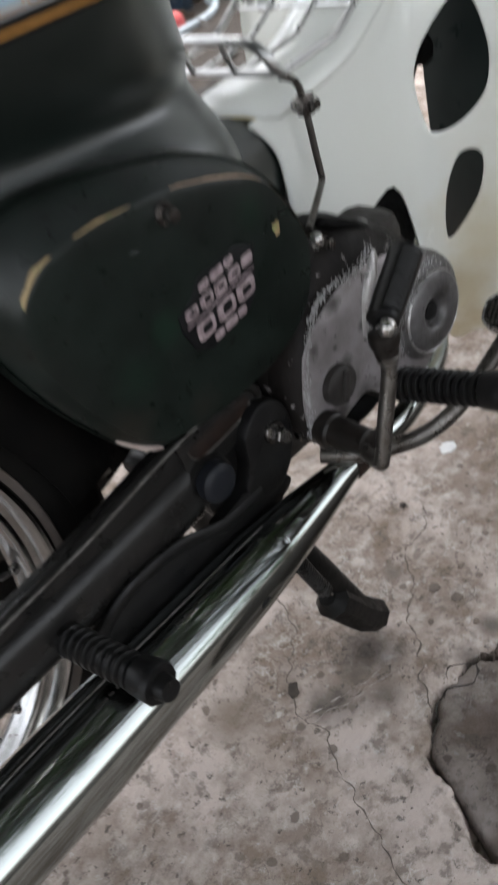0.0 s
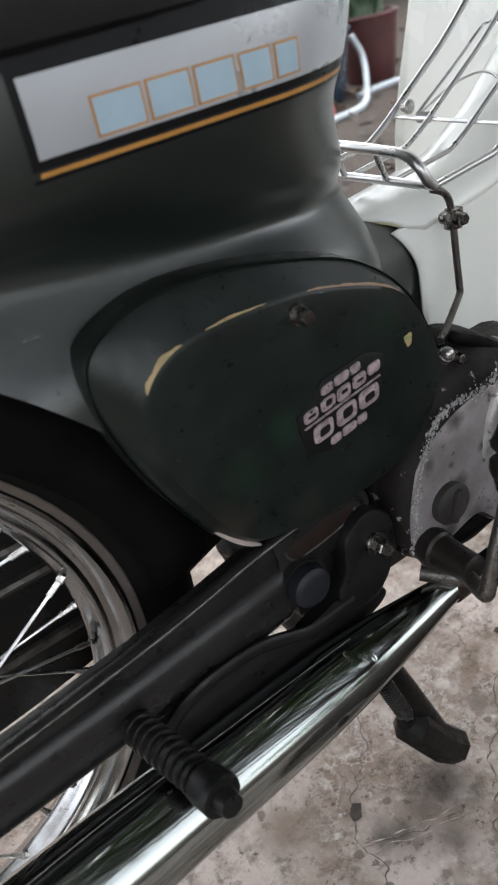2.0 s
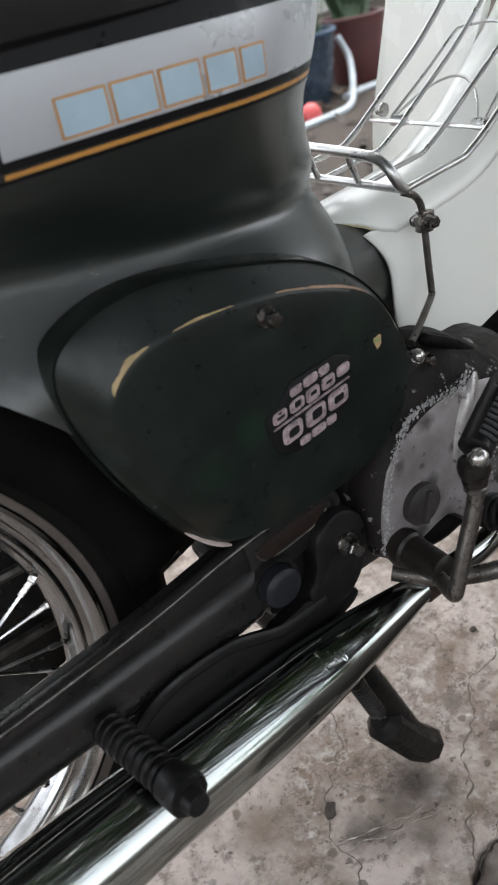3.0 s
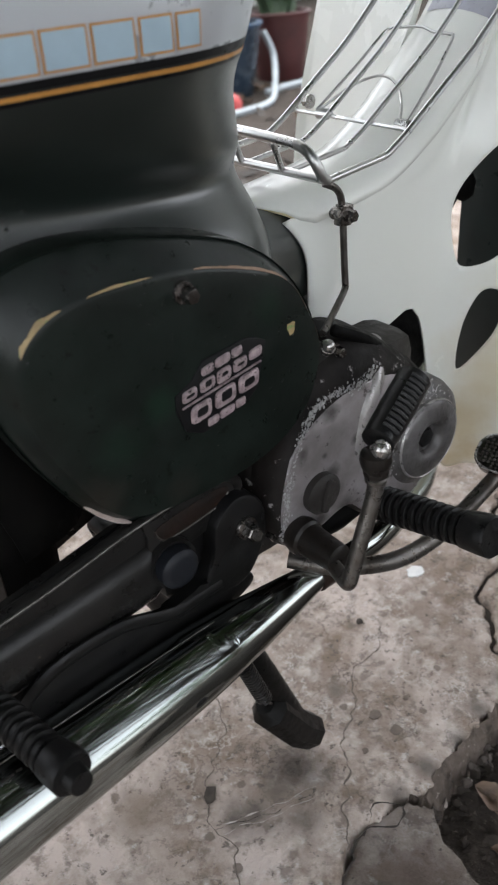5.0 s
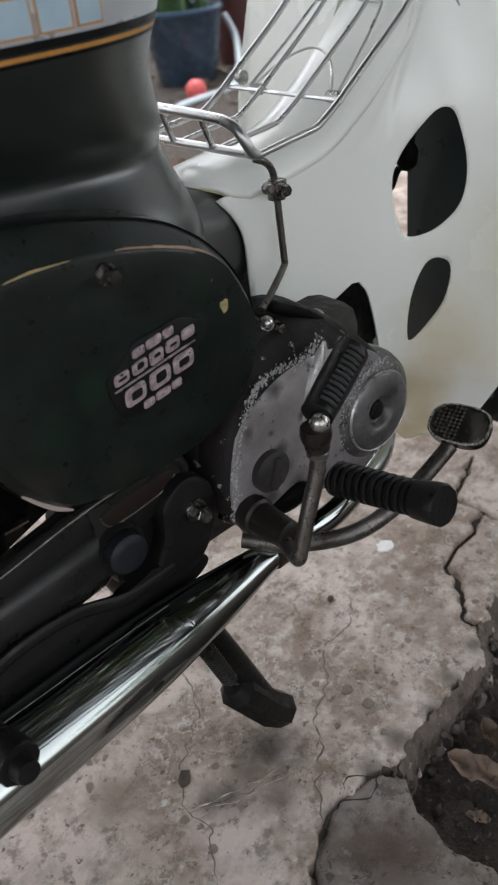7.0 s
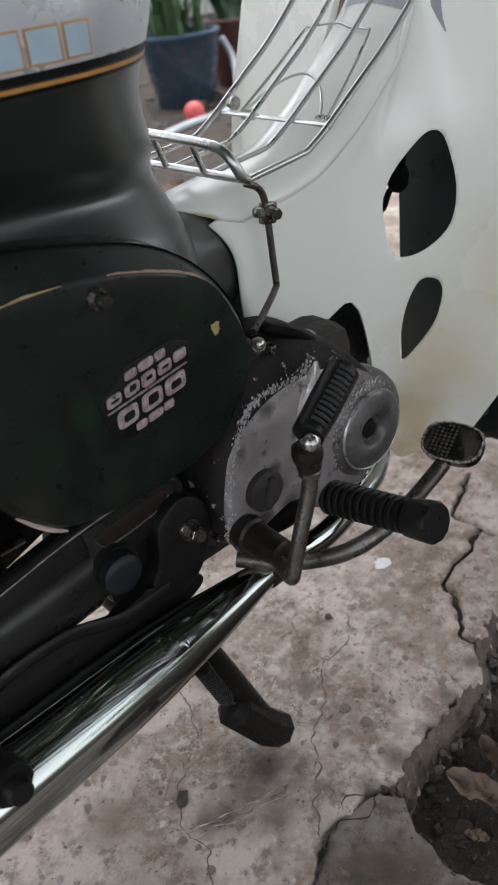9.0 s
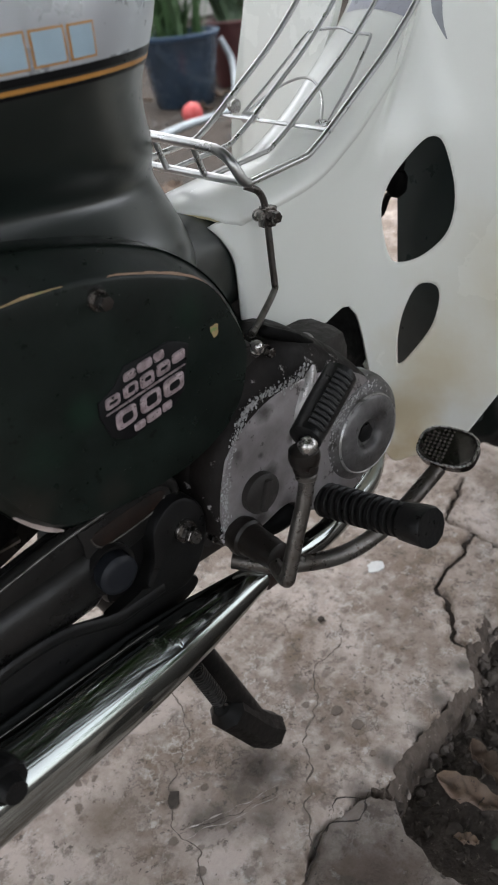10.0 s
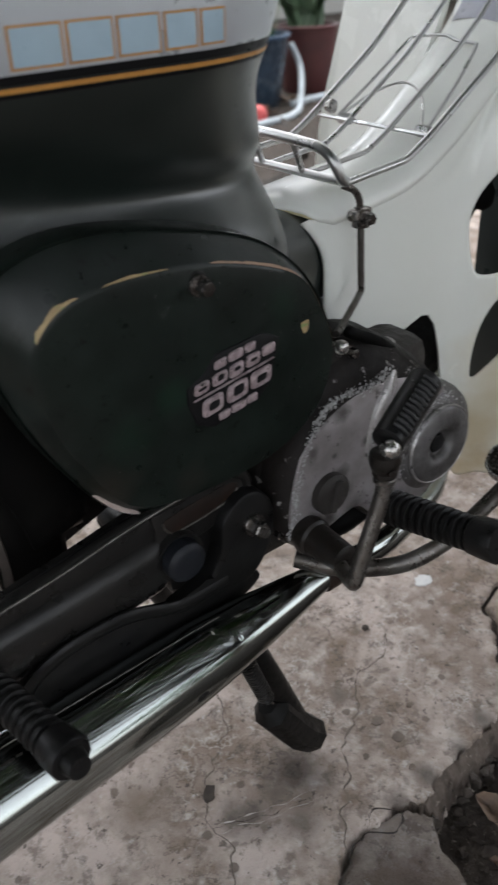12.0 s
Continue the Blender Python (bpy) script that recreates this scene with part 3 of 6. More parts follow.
def strip_on_edge(i0, i1, w, name, mat, label, seed=1):
    """A chipped band along the crease of the cover between two positions on its outline."""
    o = curve_pts([(x, 0, z) for x, z in OUT], 24, True)
    i = curve_pts([(x, 0, z) for x, z in INN], 24, True)
    rows = []
    n = (i1 - i0) * 4
    for k in range(n + 1):
        p, q = o[(i0 * 4 + k) % len(o)], i[(i0 * 4 + k) % len(o)]
        f = math.sin(math.pi * k / n) ** 0.45 * (0.8 + 0.5 * noise.noise(V(k * 0.16, seed, 0)) + 0.25 * noise.noise(V(k * 0.6, seed, 4)))
        row = []
        for u in (1.0, 0.66, 0.33, 0.0):
            t = 1.0 - w * max(f, 0.02) * u
            row.append(p.lerp(q, t) + V(0, -float(np.interp(t, [a for a, _ in COVER_RISE], [d for _, d in COVER_RISE])) - 0.0005, 0))
        rows.append(row)
    part(name, loft(rows, closed_ring=False, cap=False), mat, cover, label)


strip_on_edge(1, 7, 0.105, "paint_chip", "chip", "bare yellow primer where the paint is chipped", 1)
strip_on_edge(9, 14, 0.055, "paint_chip", "chip", "bare yellow primer where the paint is chipped", 2)
strip_on_edge(17, 34, 0.14, "paint_chip", "chipline", "bare brown primer along the edge", 3)
chip = bmesh.new()
vs = [chip.verts.new((0.0635 + r * math.cos(a), -0.1258, 0.4830 + r * 1.2 * math.sin(a))) for a, r in [(k * math.pi / 5, 0.0045 * (0.65 + 0.5 * ((k * 37) % 10) / 10)) for k in range(10)]]
chip.faces.new(vs)
part("paint_chip", chip, "chip", cover, "bare yellow primer where the paint is chipped")

# cover bolt
b = hexbolt(-0.0226, -0.1235, 0.5355, 0.0054, 0.0135)
part("bolt", b, "bolt_dull", cover, "dull steel bolt")
part("bolt_washer", revolve(disc_profile(0.0092, -0.119, -0.1245, 0.001), (-0.0226, 0, 0.5355), "y", 20), "black", cover, "black rubber washer")

# emblem: rows of slanted bars on a dark plate
EM = pose(-0.002, -0.1272, 0.466, 0, -8.5, 0)


def slanted(x0, x1, z0, z1, depth=0.0022, slant=0.25, base=0.0):
    """A slanted bar with rounded corners standing proud of the plate."""
    cx, cz, hx, hz = (x0 + x1) / 2, (z0 + z1) / 2, (x1 - x0) / 2, (z1 - z0) / 2
    rings = []
    for e, d in ((0, 0), (0.0001, depth * 0.7), (0.0006, depth)):
        ring = []
        for k in range(20):
            a = 2 * math.pi * (k + 0.5) / 20
            x = cx + (hx - e) * math.copysign(abs(math.cos(a)) ** 0.45, math.cos(a))
            z = cz + (hz - e) * math.copysign(abs(math.sin(a)) ** 0.45, math.sin(a))
            ring.append(EM @ V(x + slant * z, -base - d, z))
        rings.append(ring)
    return loft(rings)


emblem = part("emblem", plate([(EM @ V(x, 0, z)).xz for x, z in [(-0.038, -0.001), (-0.035, -0.019), (-0.023, -0.0275), (0.015, -0.0265), (0.029, -0.018), (0.0355, -0.002), (0.042, 0.011), (0.036, 0.016), (0.027, 0.021), (-0.010, 0.0235), (-0.022, 0.014), (-0.036, 0.010)]], -0.126, -0.1285, 0.001), "ink", cover, "black emblem plate with worn pinkish silver bars")
for x0, x1, z0, z1 in [(-0.0175, -0.0075, 0.0132, 0.0190), (-0.0060, 0.0065, 0.0132, 0.0195), (0.0080, 0.0168, 0.0132, 0.0192),
                       (-0.0335, -0.0217, 0.0022, 0.0100), (-0.0188, -0.0066, 0.0022, 0.0104), (-0.0045, 0.0072, 0.0012, 0.0104), (0.0095, 0.0212, 0.0022, 0.0106), (0.0235, 0.0345, 0.0040, 0.0112),
                       (-0.0340, 0.0345, -0.0012, 0.0000),
                       (-0.0268, -0.0096, -0.0162, -0.0036), (-0.0062, 0.0117, -0.0160, -0.0034), (0.0142, 0.0323, -0.0158, -0.0032),
                       (-0.0126, -0.0034, -0.0245, -0.0190), (-0.0022, 0.0106, -0.0245, -0.0187), (0.0118, 0.0204, -0.0243, -0.0185)]:
    part("emblem_bar", slanted(x0, x1, z0, z1, 0.0016, 0.25, 0.0013), "emblem", emblem)
for cx, cz, hw, hz in ((-0.0178, -0.0098, 0.0046, 0.0030), (0.0030, -0.0088, 0.0046, 0.0036), (0.0232, -0.0096, 0.0046, 0.0027),
                       (-0.0276, 0.0061, 0.0035, 0.0011), (-0.0127, 0.0072, 0.0028, 0.0022), (0.0014, 0.0068, 0.0028, 0.0014), (0.0154, 0.0068, 0.0030, 0.0010)):
    part("emblem_slot", slanted(cx - hw, cx + hw, cz - hz, cz + hz, 0.0005, 0.25, 0.0027), "ink", emblem)
# pale raw metal along the lower edge of the cover
part("raw_edge", tube(curve_pts([(-0.1080, -0.1120, 0.4120), (-0.0975, -0.1128, 0.4010), (-0.0870, -0.1128, 0.3905), (-0.0770, -0.1120, 0.3825)], 6), [0.0006 + 0.0020 * math.sin(math.pi * k / 18) for k in range(19)], 8), "raw", cover, "pale bare metal along the lower edge")

# ---- rear wheel and front wheel ----
def wheel(axle, name):
    hub = part(name, revolve([(0.012, -0.055), (0.055, -0.052), (0.058, -0.030), (0.045, -0.026), (0.045, 0.026), (0.058, 0.030), (0.055, 0.052), (0.012, 0.055)], axle, "y", 40), "alloy_dark", bike, "wire-spoked wheel with chromed rim")
    part("tyre", revolve([(0.222, -0.020), (0.230, -0.027), (0.243, -0.033), (0.260, -0.036), (0.275, -0.032), (0.285, -0.021), (0.2885, -0.006), (0.2855, -0.0045), (0.2855, 0.0045), (0.2885, 0.006), (0.285, 0.021), (0.275, 0.032), (0.260, 0.036), (0.243, 0.033), (0.230, 0.027), (0.222, 0.020)], axle, "y", 72), "tyre", hub, "black rubber tyre")
    half = [(0.1965, 0.0), (0.199, 0.0055), (0.2025, 0.0085), (0.2045, 0.0125), (0.2065, 0.0155), (0.2085, 0.0164), (0.2100, 0.0150), (0.2130, 0.0146), (0.2150, 0.0162), (0.2168, 0.0200), (0.2185, 0.0216), (0.2205, 0.0245), (0.2235, 0.0268), (0.2265, 0.0262), (0.2270, 0.0240), (0.2225, 0.0210), (0.212, 0.0165), (0.206, 0.006), (0.2, 0.0)]
    rim_p = [(r, -y) for r, y in half] + [(r, y) for r, y in half[-2:0:-1]]
    part("rim", revolve(rim_p, axle, "y", 96, loop=True), "rim", hub, "chromed steel rim")
    # Dusty ring whose lighter brown also carries the light falling on the sidewall.
    part("tyre_sidewall", revolve([(0.2285, -0.0268), (0.2295, -0.0282), (0.2345, -0.0309), (0.2355, -0.0303)], axle, "y", 72, loop=True), "lit_sidewall", hub, "dusty brown sidewall, painted lighter as if lit")
    for k in range(36):
        a = 2 * math.pi * (k + 0.35) / 36
        side = -1 if k % 2 else 1
        lean = radians(34) * (1 if (k // 2) % 2 else -1)
        p1 = axle + V(math.cos(a) * 0.199, side * 0.004, math.sin(a) * 0.199)
        p0 = axle + V(math.cos(a + lean) * 0.056, side * 0.032, math.sin(a + lean) * 0.056)
        d = (p0 - p1).normalized()
        part("spoke", tube([p0, p1 + d * 0.012], 0.0014, 6), "wire", hub)
        part("spoke_nipple", tube([p1 - d * 0.002, p1 + d * 0.004, p1 + d * 0.0045, p1 + d * 0.017], [0.0034, 0.0034, 0.0026, 0.0024], 6), "bolt", hub)
    part("axle_nut", hexbolt(axle.x, -0.085, axle.z, 0.010, 0.012), "bolt", hub)
    part("axle", tube([axle + V(0, -0.09, 0), axle + V(0, 0.09, 0)], 0.006, 12), "grey_steel", hub)
    return hub


wheel(AXLE_R, "rear_wheel")
wheel(AXLE_F, "front_wheel")
fender("front_fender", AXLE_F, 60, 215, 0.312, 0.058, "fender", "dark green front fender", 0.05)
for s in (-1, 1):
    part("fork_leg", tube([(0.43, s * 0.055, 0.80), (0.56, s * 0.072, 0.50), (0.70, s * 0.075, 0.28)], [0.024, 0.028, 0.02], 12, flat=(1, 1.5)), "fender", bike, "dark green fork leg")
    part("fork_link", tube([(0.69, s * 0.08, 0.27), (0.80, s * 0.08, 0.285)], 0.014, 10), "steel", bike)
part("splash_panel", plate([(p.y, p.z) for p in curve_pts([(0, 0.037, 0.60), (0, 0.037, 0.30), (0, 0.037, 0.17), (0, -0.02, 0.16), (0, -0.085, 0.20), (0, -0.10, 0.40), (0, -0.10, 0.60)], 1, True)], 0.474, 0.466, 0.002, axis="x"), "panel", bike, "dark green splash panel behind the leg shield")
part("steering_head", tube([(0.45, 0, 0.74), (0.39, 0, 0.92)], 0.03, 16), "fender", bike)

case_o = curve_pts([(-0.50, 0, 0.325), (-0.46, 0, 0.39), (-0.385, 0, 0.418), (-0.2, 0, 0.405), (-0.02, 0, 0.39), (0.03, 0, 0.345), (0.0, 0, 0.275), (-0.2, 0, 0.215), (-0.385, 0, 0.205), (-0.47, 0, 0.25)], 5, True)
chain = part("chain_case", plate([(p.x, p.z) for p in case_o], 0.062, 0.105, 0.006), "steel", bike, "black pressed-steel chain case")
for z0, z1 in ((0.372, 0.362), (0.335, 0.332), (0.262, 0.268)):
    part("case_ridge", tube([(-0.44, 0.0615, z0), (-0.05, 0.0615, z1)], 0.0055, 8), "pale_edge", chain)

# ---- swing arm, brackets ----
def arm_ring(x, y, zc, hw, hh, ridge=0.0):
    return [V(x, y + hw * math.copysign(abs(math.cos(a)) ** 0.75, math.cos(a)), zc + hh * math.copysign(abs(math.sin(a)) ** 0.75, math.sin(a))) for a in (2 * math.pi * k / 24 for k in range(24))]


ARM = [(-0.43, 0.316, 0.012, 0.020), (-0.40, 0.313, 0.016, 0.025), (-0.34, 0.300, 0.019, 0.026), (-0.20, 0.310, 0.020, 0.027), (-0.10, 0.320, 0.021, 0.027), (-0.066, 0.3235, 0.021, 0.027), (-0.057, 0.3245, 0.018, 0.023), (-0.054, 0.325, 0.012, 0.016)]
ARM_TOP = [(-0.40, 0.336), (-0.345, 0.337), (-0.264, 0.344), (-0.179, 0.354), (-0.133, 0.361), (-0.085, 0.3705), (-0.040, 0.376), (-0.020, 0.3765)]
for s in (-1, 1):
    arm = part("swing_arm", loft([arm_ring(x, s * 0.092, z, w, h) for x, z, w, h in ARM]), "steel", bike, "black painted steel swing arm, worn, with pale highlighted edges")
    web = [*ARM_TOP, (-0.02, 0.340), (-0.10, 0.322), (-0.20, 0.314), (-0.345, 0.306), (-0.40, 0.314)]
    part("web", plate(web, s * 0.090, s * 0.1035, 0.0015), "steel", arm, "flat black upper web of the arm")
    edge = curve_pts([(x, s * 0.1035, z) for x, z in ARM_TOP], 4)
    part("weld_flange", tube(edge, 0.0042, 10, flat=(1.5, 0.8)), "steel", arm)
    # Thin pale tube: the highlight on the worn edge, put in as colour.
    part("flange_edge", tube([p + V(0, s * 0.0062, 0.0012) for p in edge], 0.0012, 7), "pale_edge", arm, "worn flange edge, made pale for its highlight")
    if s < 0:
        part("pivot_cap", revolve([(0.0003, -0.1245), (0.010, -0.1243), (0.0140, -0.1232), (0.0160, -0.121), (0.0160, -0.108), (0.0153, -0.104), (0.0003, -0.104)], (-0.049, 0, 0.3285), "y", 32), "cap", arm, "dark blue-grey rubber cap")
        part("pivot_ring", revolve([(0.0168, -0.112), (0.0198, -0.113), (0.0203, -0.102), (0.0163, -0.10)], (-0.049, 0, 0.3285), "y", 32, loop=True), "steel", arm)

# frame channel above the arm
ch = [(-0.064, 0.340), (-0.0640, 0.356), (-0.0635, 0.3715), (-0.030, 0.3760), (0.004, 0.3755), (0.018, 0.368), (0.020, 0.356), (0.006, 0.342), (-0.03, 0.332), (-0.058, 0.334)]
chp = curve_pts([(x, 0, z) for x, z in ch], 4, True)
channel = part("frame_channel", plate([(p.x, p.z) for p in chp], -0.100, -0.1065, 0.002), "steel", bike, "black steel channel with a pocket shown by a dark plate")
part("channel_lip", tube(curve_pts([(-0.062, -0.1050, 0.3730), (-0.045, -0.1060, 0.3750), (-0.030, -0.1060, 0.3765), (0.004, -0.1060, 0.3760), (0.0175, -0.1055, 0.368), (0.0200, -0.1050, 0.357)], 6), 0.0042, 12), "steel", channel)
# Rusty plate just proud of the channel; its darkness stands for the recess's shade.
pk = curve_pts([(-0.057, 0, 0.3600), (-0.042, 0, 0.3640), (-0.015, 0, 0.3670), (0.004, 0, 0.3675), (0.0105, 0, 0.3630), (0.003, 0, 0.3545), (-0.014, 0, 0.3505), (-0.035, 0, 0.3480), (-0.051, 0, 0.3485)], 4, True)
part("pocket", plate([(p.x, p.z) for p in pk], -0.10, -0.1069, 0.0002), "rusty", channel, "rusty plate, darkened to read as a shaded pocket")
part("channel_lip", tube([V(p.x, -0.1068, p.z) for p in pk[17:36]] + [V(pk[0].x, -0.1068, pk[0].z)], 0.0009, 8), "pale_edge", channel)
# lobed bracket round the pivot bolt with its tail
lobe = curve_pts([(-0.004, 0, 0.352), (0.010, 0, 0.3595), (0.025, 0, 0.355), (0.0365, 0, 0.338), (0.0365, 0, 0.314), (0.026, 0, 0.290), (0.008, 0, 0.276), (-0.020, 0, 0.279), (-0.055, 0, 0.278), (-0.060, 0, 0.288), (-0.030, 0, 0.2965), (-0.0165, 0, 0.316), (-0.013, 0, 0.338)], 5, True)
bracket = part("pivot_bracket", plate([(p.x, p.z) for p in lobe], -0.103, -0.1175, 0.004), "black", bike, "black steel bracket round the swing arm pivot")
part("bolt", hexbolt(0.0150, -0.117, 0.3300, 0.0072, 0.014), "bolt_dull", bracket, "zinc plated hexagon bolt")
part("bolt_thread", tube([(0.0150, -0.125, 0.3300), (0.0150, -0.1345, 0.3300)], 0.0042, 12), "grey_steel", bracket)
part("bracket_tail", tube(curve_pts([(-0.012, -0.1155, 0.289), (-0.035, -0.1160, 0.2880), (-0.060, -0.1165, 0.2890), (-0.100, -0.1165, 0.3035), (-0.140, -0.1165, 0.3045), (-0.163, -0.1160, 0.2985), (-0.180, -0.1150, 0.287), (-0.186, -0.1130, 0.270)], 6), 0.0048, 10, flat=(0.7, 1.2)), "black", bracket)
part("pivot_shaft", tube([(0.015, -0.11, 0.330), (0.015, 0.11, 0.330)], 0.008, 12), "grey_steel", bike)
part("arm_root", block(-0.022, -0.085, 0.320, 0.065, 0.034, 0.066, 0.008), "black", bike)
part("frame_bridge", block(0.035, 0, 0.40, 0.06, 0.13, 0.09, 0.01), "black", bike)

# ---- exhaust ----
SILENCER = [(0.010, -0.62), (0.022, -0.62), (0.0365, -0.612), (0.0378, -0.60), (0.0378, -0.30), (0.0352, -0.20), (0.0335, -0.14), (0.0315, -0.09), (0.0284, -0.045), (0.0236, -0.005), (0.0178, 0.035), (0.0138, 0.060), (0.0126, 0.072), (0.0122, 0.078), (0.0105, 0.0785)]
sil = curve_pts([(r, 0, x) for r, x in SILENCER[3:13]], 6)
muffler = part("muffler", revolve(SILENCER[:3] + [(p.x, p.z) for p in sil] + SILENCER[13:], (0, 0, 0), "x", 64), "chrome", bike, "chromed tapered silencer with worn spots")
muffler.matrix_basis = Matrix.Translation((0, -0.1335, 0.249)) @ Matrix.Rotation(radians(-0.7), 4, "Z") @ Matrix.Rotation(radians(-5.85), 4, "Y")
part("exhaust_pipe", tube(curve_pts([(0.062, -0.134, 0.2555), (0.085, -0.1335, 0.2535), (0.12, -0.127, 0.243), (0.165, -0.120, 0.236), (0.22, -0.104, 0.232), (0.28, -0.080, 0.232), (0.34, -0.03, 0.26), (0.35, 0.0, 0.33)], 6), 0.0120, 16), "chrome", bike, "chromed exhaust pipe")
part("pipe_joint", revolve([(0.0130, -0.010), (0.0148, -0.009), (0.0146, 0.004), (0.0138, 0.009), (0.0125, 0.012)], (0.080, -0.1340, 0.2560), "x", 28), "rusty", bike, "rusty brown pipe collar")


def on_muffler(x, a, lift=0.0):
    """A point on the silencer at x along it and a degrees up from its outer side."""
    r = float(np.interp(x, [p.z for p in sil], [p.x for p in sil])) + lift
    return V(x, -r * math.cos(radians(a)), r * math.sin(radians(a)))


seam = part("seam", tube([on_muffler(-0.60 + 0.57 * k / 30, 94 + 2 * math.sin(k * 0.4), -0.0002) for k in range(31)], 0.0008, 6), "pale_edge", muffler, "welded seam")
for k, (x, ln) in enumerate([(-0.215, 0.010), (-0.203, 0.004), (-0.196, 0.012), (-0.180, 0.010), (-0.135, 0.006), (-0.127, 0.008), (-0.117, 0.005), (-0.110, 0.007)]):
    part("stamped_mark", tube([on_muffler(x, 76), on_muffler(x + ln * 0.5, 75.5), on_muffler(x + ln, 75)], 0.0012, 6, flat=(1.0, 0.3)), "pale_edge", muffler)
for x, a, r in ((-0.042, 64, 0.0050), (-0.034, 56, 0.0038), (-0.044, 52, 0.0033), (-0.027, 46, 0.0033)):
    dent = revolve([(0.0002, 0.00045), (r * 0.5, 0.0003), (r, -0.0003)], (0, 0, 0), "z", 14)
    c = on_muffler(x, a, -0.0002)
    bmesh.ops.transform(dent, matrix=Matrix.Translation(c) @ V(0, c.y, c.z).to_track_quat("Z", "X").to_matrix().to_4x4() @ Matrix.Diagonal((1.5, 1, 1, 1)), verts=dent.verts)
    part("weld_mark", dent, "chrome", muffler)
tar = revolve([(0.0002, 0.0008), (0.003, 0.0007), (0.0042, -0.0003)], (0, 0, 0), "z", 9)
c = on_muffler(-0.073, -2, 0.0)
bmesh.ops.transform(tar, matrix=Matrix.Translation(c) @ V(0, c.y, c.z).to_track_quat("Z", "X").to_matrix().to_4x4() @ Matrix.Diagonal((0.85, 1.5, 1, 1)), verts=tar.verts)
part("tar_spot", tar, "black", muffler, "black tar spot")

stay_plate = curve_pts([(0.020, 0, 0.276), (-0.020, 0, 0.285), (-0.058, 0, 0.286), (-0.100, 0, 0.300), (-0.140, 0, 0.301), (-0.162, 0, 0.295), (-0.178, 0, 0.284), (-0.185, 0, 0.262), (-0.178, 0, 0.240), (-0.10, 0, 0.242), (-0.02, 0, 0.250), (0.02, 0, 0.262)], 4, True)
part("silencer_stay", plate([(p.x, p.z) for p in stay_plate], -0.104, -0.1115, 0.002), "black", bike, "black pressed-steel silencer stay")

# ---- pegs ----
def grip(p0, p1, r, ribs, name, parent, label, taper=1.0):
    """A ribbed rubber grip from p0 to p1 with a plain, fatter end."""
    p0, p1 = Vector(p0), Vector(p1)
    pts, rr = [], []
    L = 0.78
    for k in range(ribs):
        for f, q in ((0.02, 0.78), (0.2, 1.0), (0.62, 1.0), (0.8, 0.78)):
            pts.append(p0.lerp(p1, L * (k + f) / ribs))
            rr.append(r * q * (1 + (taper - 1) * (k / ribs)))
    g = part(name, tube(pts, rr, 18), "rubber", parent, label)
    part("rubber_end", tube([p0.lerp(p1, f) for f in (0.775, 0.79, 0.90, 0.985, 1.0)], [r * q * taper for q in (0.95, 1.10, 1.16, 1.17, 1.1)], 11), "rubber", g)
    return g


peg_bar = part("passenger_peg", tube([(-0.205, -0.095, 0.306), (-0.203, -0.125, 0.308)], 0.009, 12), "steel", bike, "passenger footpeg with ribbed black rubber")
grip((-0.203, -0.117, 0.307), (-0.190, -0.205, 0.312), 0.0125, 9, "rubber", peg_bar, "ribbed black rubber")
part("peg_end", tube([(-0.190, -0.204, 0.311), (-0.1890, -0.214, 0.312)], [0.0095, 0.0075], 14), "rubber", peg_bar)
peg = part("rider_peg", tube([(0.13, 0.16, 0.265), (0.14, -0.06, 0.265), (0.158, -0.12, 0.2790), (0.1605, -0.15, 0.2860)], 0.010, 12), "steel", bike, "rider footpeg bar with ribbed black rubber")
grip((0.1605, -0.128, 0.2810), (0.160, -0.243, 0.3085), 0.0162, 11, "rubber", peg, "ribbed black rubber", 0.93)

# ---- engine ----
def outline(pts, n=5):
    return [(p.x, p.z) for p in curve_pts([(x, 0, z) for x, z in pts], n, True)]


engine = part("engine", block(0.156, 0, 0.342, 0.17, 0.19, 0.14, 0.02), "alloy_dark", bike, "grimy oxidised alloy engine")
CASE = [(0.043, 0.300), (0.046, 0.350), (0.062, 0.400), (0.092, 0.434), (0.140, 0.440), (0.186, 0.418), (0.222, 0.388), (0.243, 0.342), (0.240, 0.300), (0.214, 0.270), (0.160, 0.268), (0.125, 0.290), (0.090, 0.280), (0.060, 0.272)]


def leant(x, z):
    """A place on the crankcase cover, which leans forward with the engine."""
    a, dx, dz = radians(7.6), x - 0.175, z - 0.332
    return 0.172 + dx * math.cos(a) + dz * math.sin(a), 0.332 - dx * math.sin(a) + dz * math.cos(a)


cs = [V(x, 0, z) for x, z in (leant(p.x, p.z) for p in curve_pts([(x, 0, z) for x, z in CASE], 5, True))]
cc = V(*leant(0.150, 0.350)).to_3d().xzy
def case_rings(steps):
    out = []
    for t, y in steps:
        ring = []
        for p in cs:
            lift = t * (0.4 + 2.0 * max(0.0, (p.z - 0.38) / 0.07)) if t > 0.02 else t
            ring.append(p.lerp(cc, min(lift, 0.97)) + V(0, y, 0))
        out.append(ring)
    return out


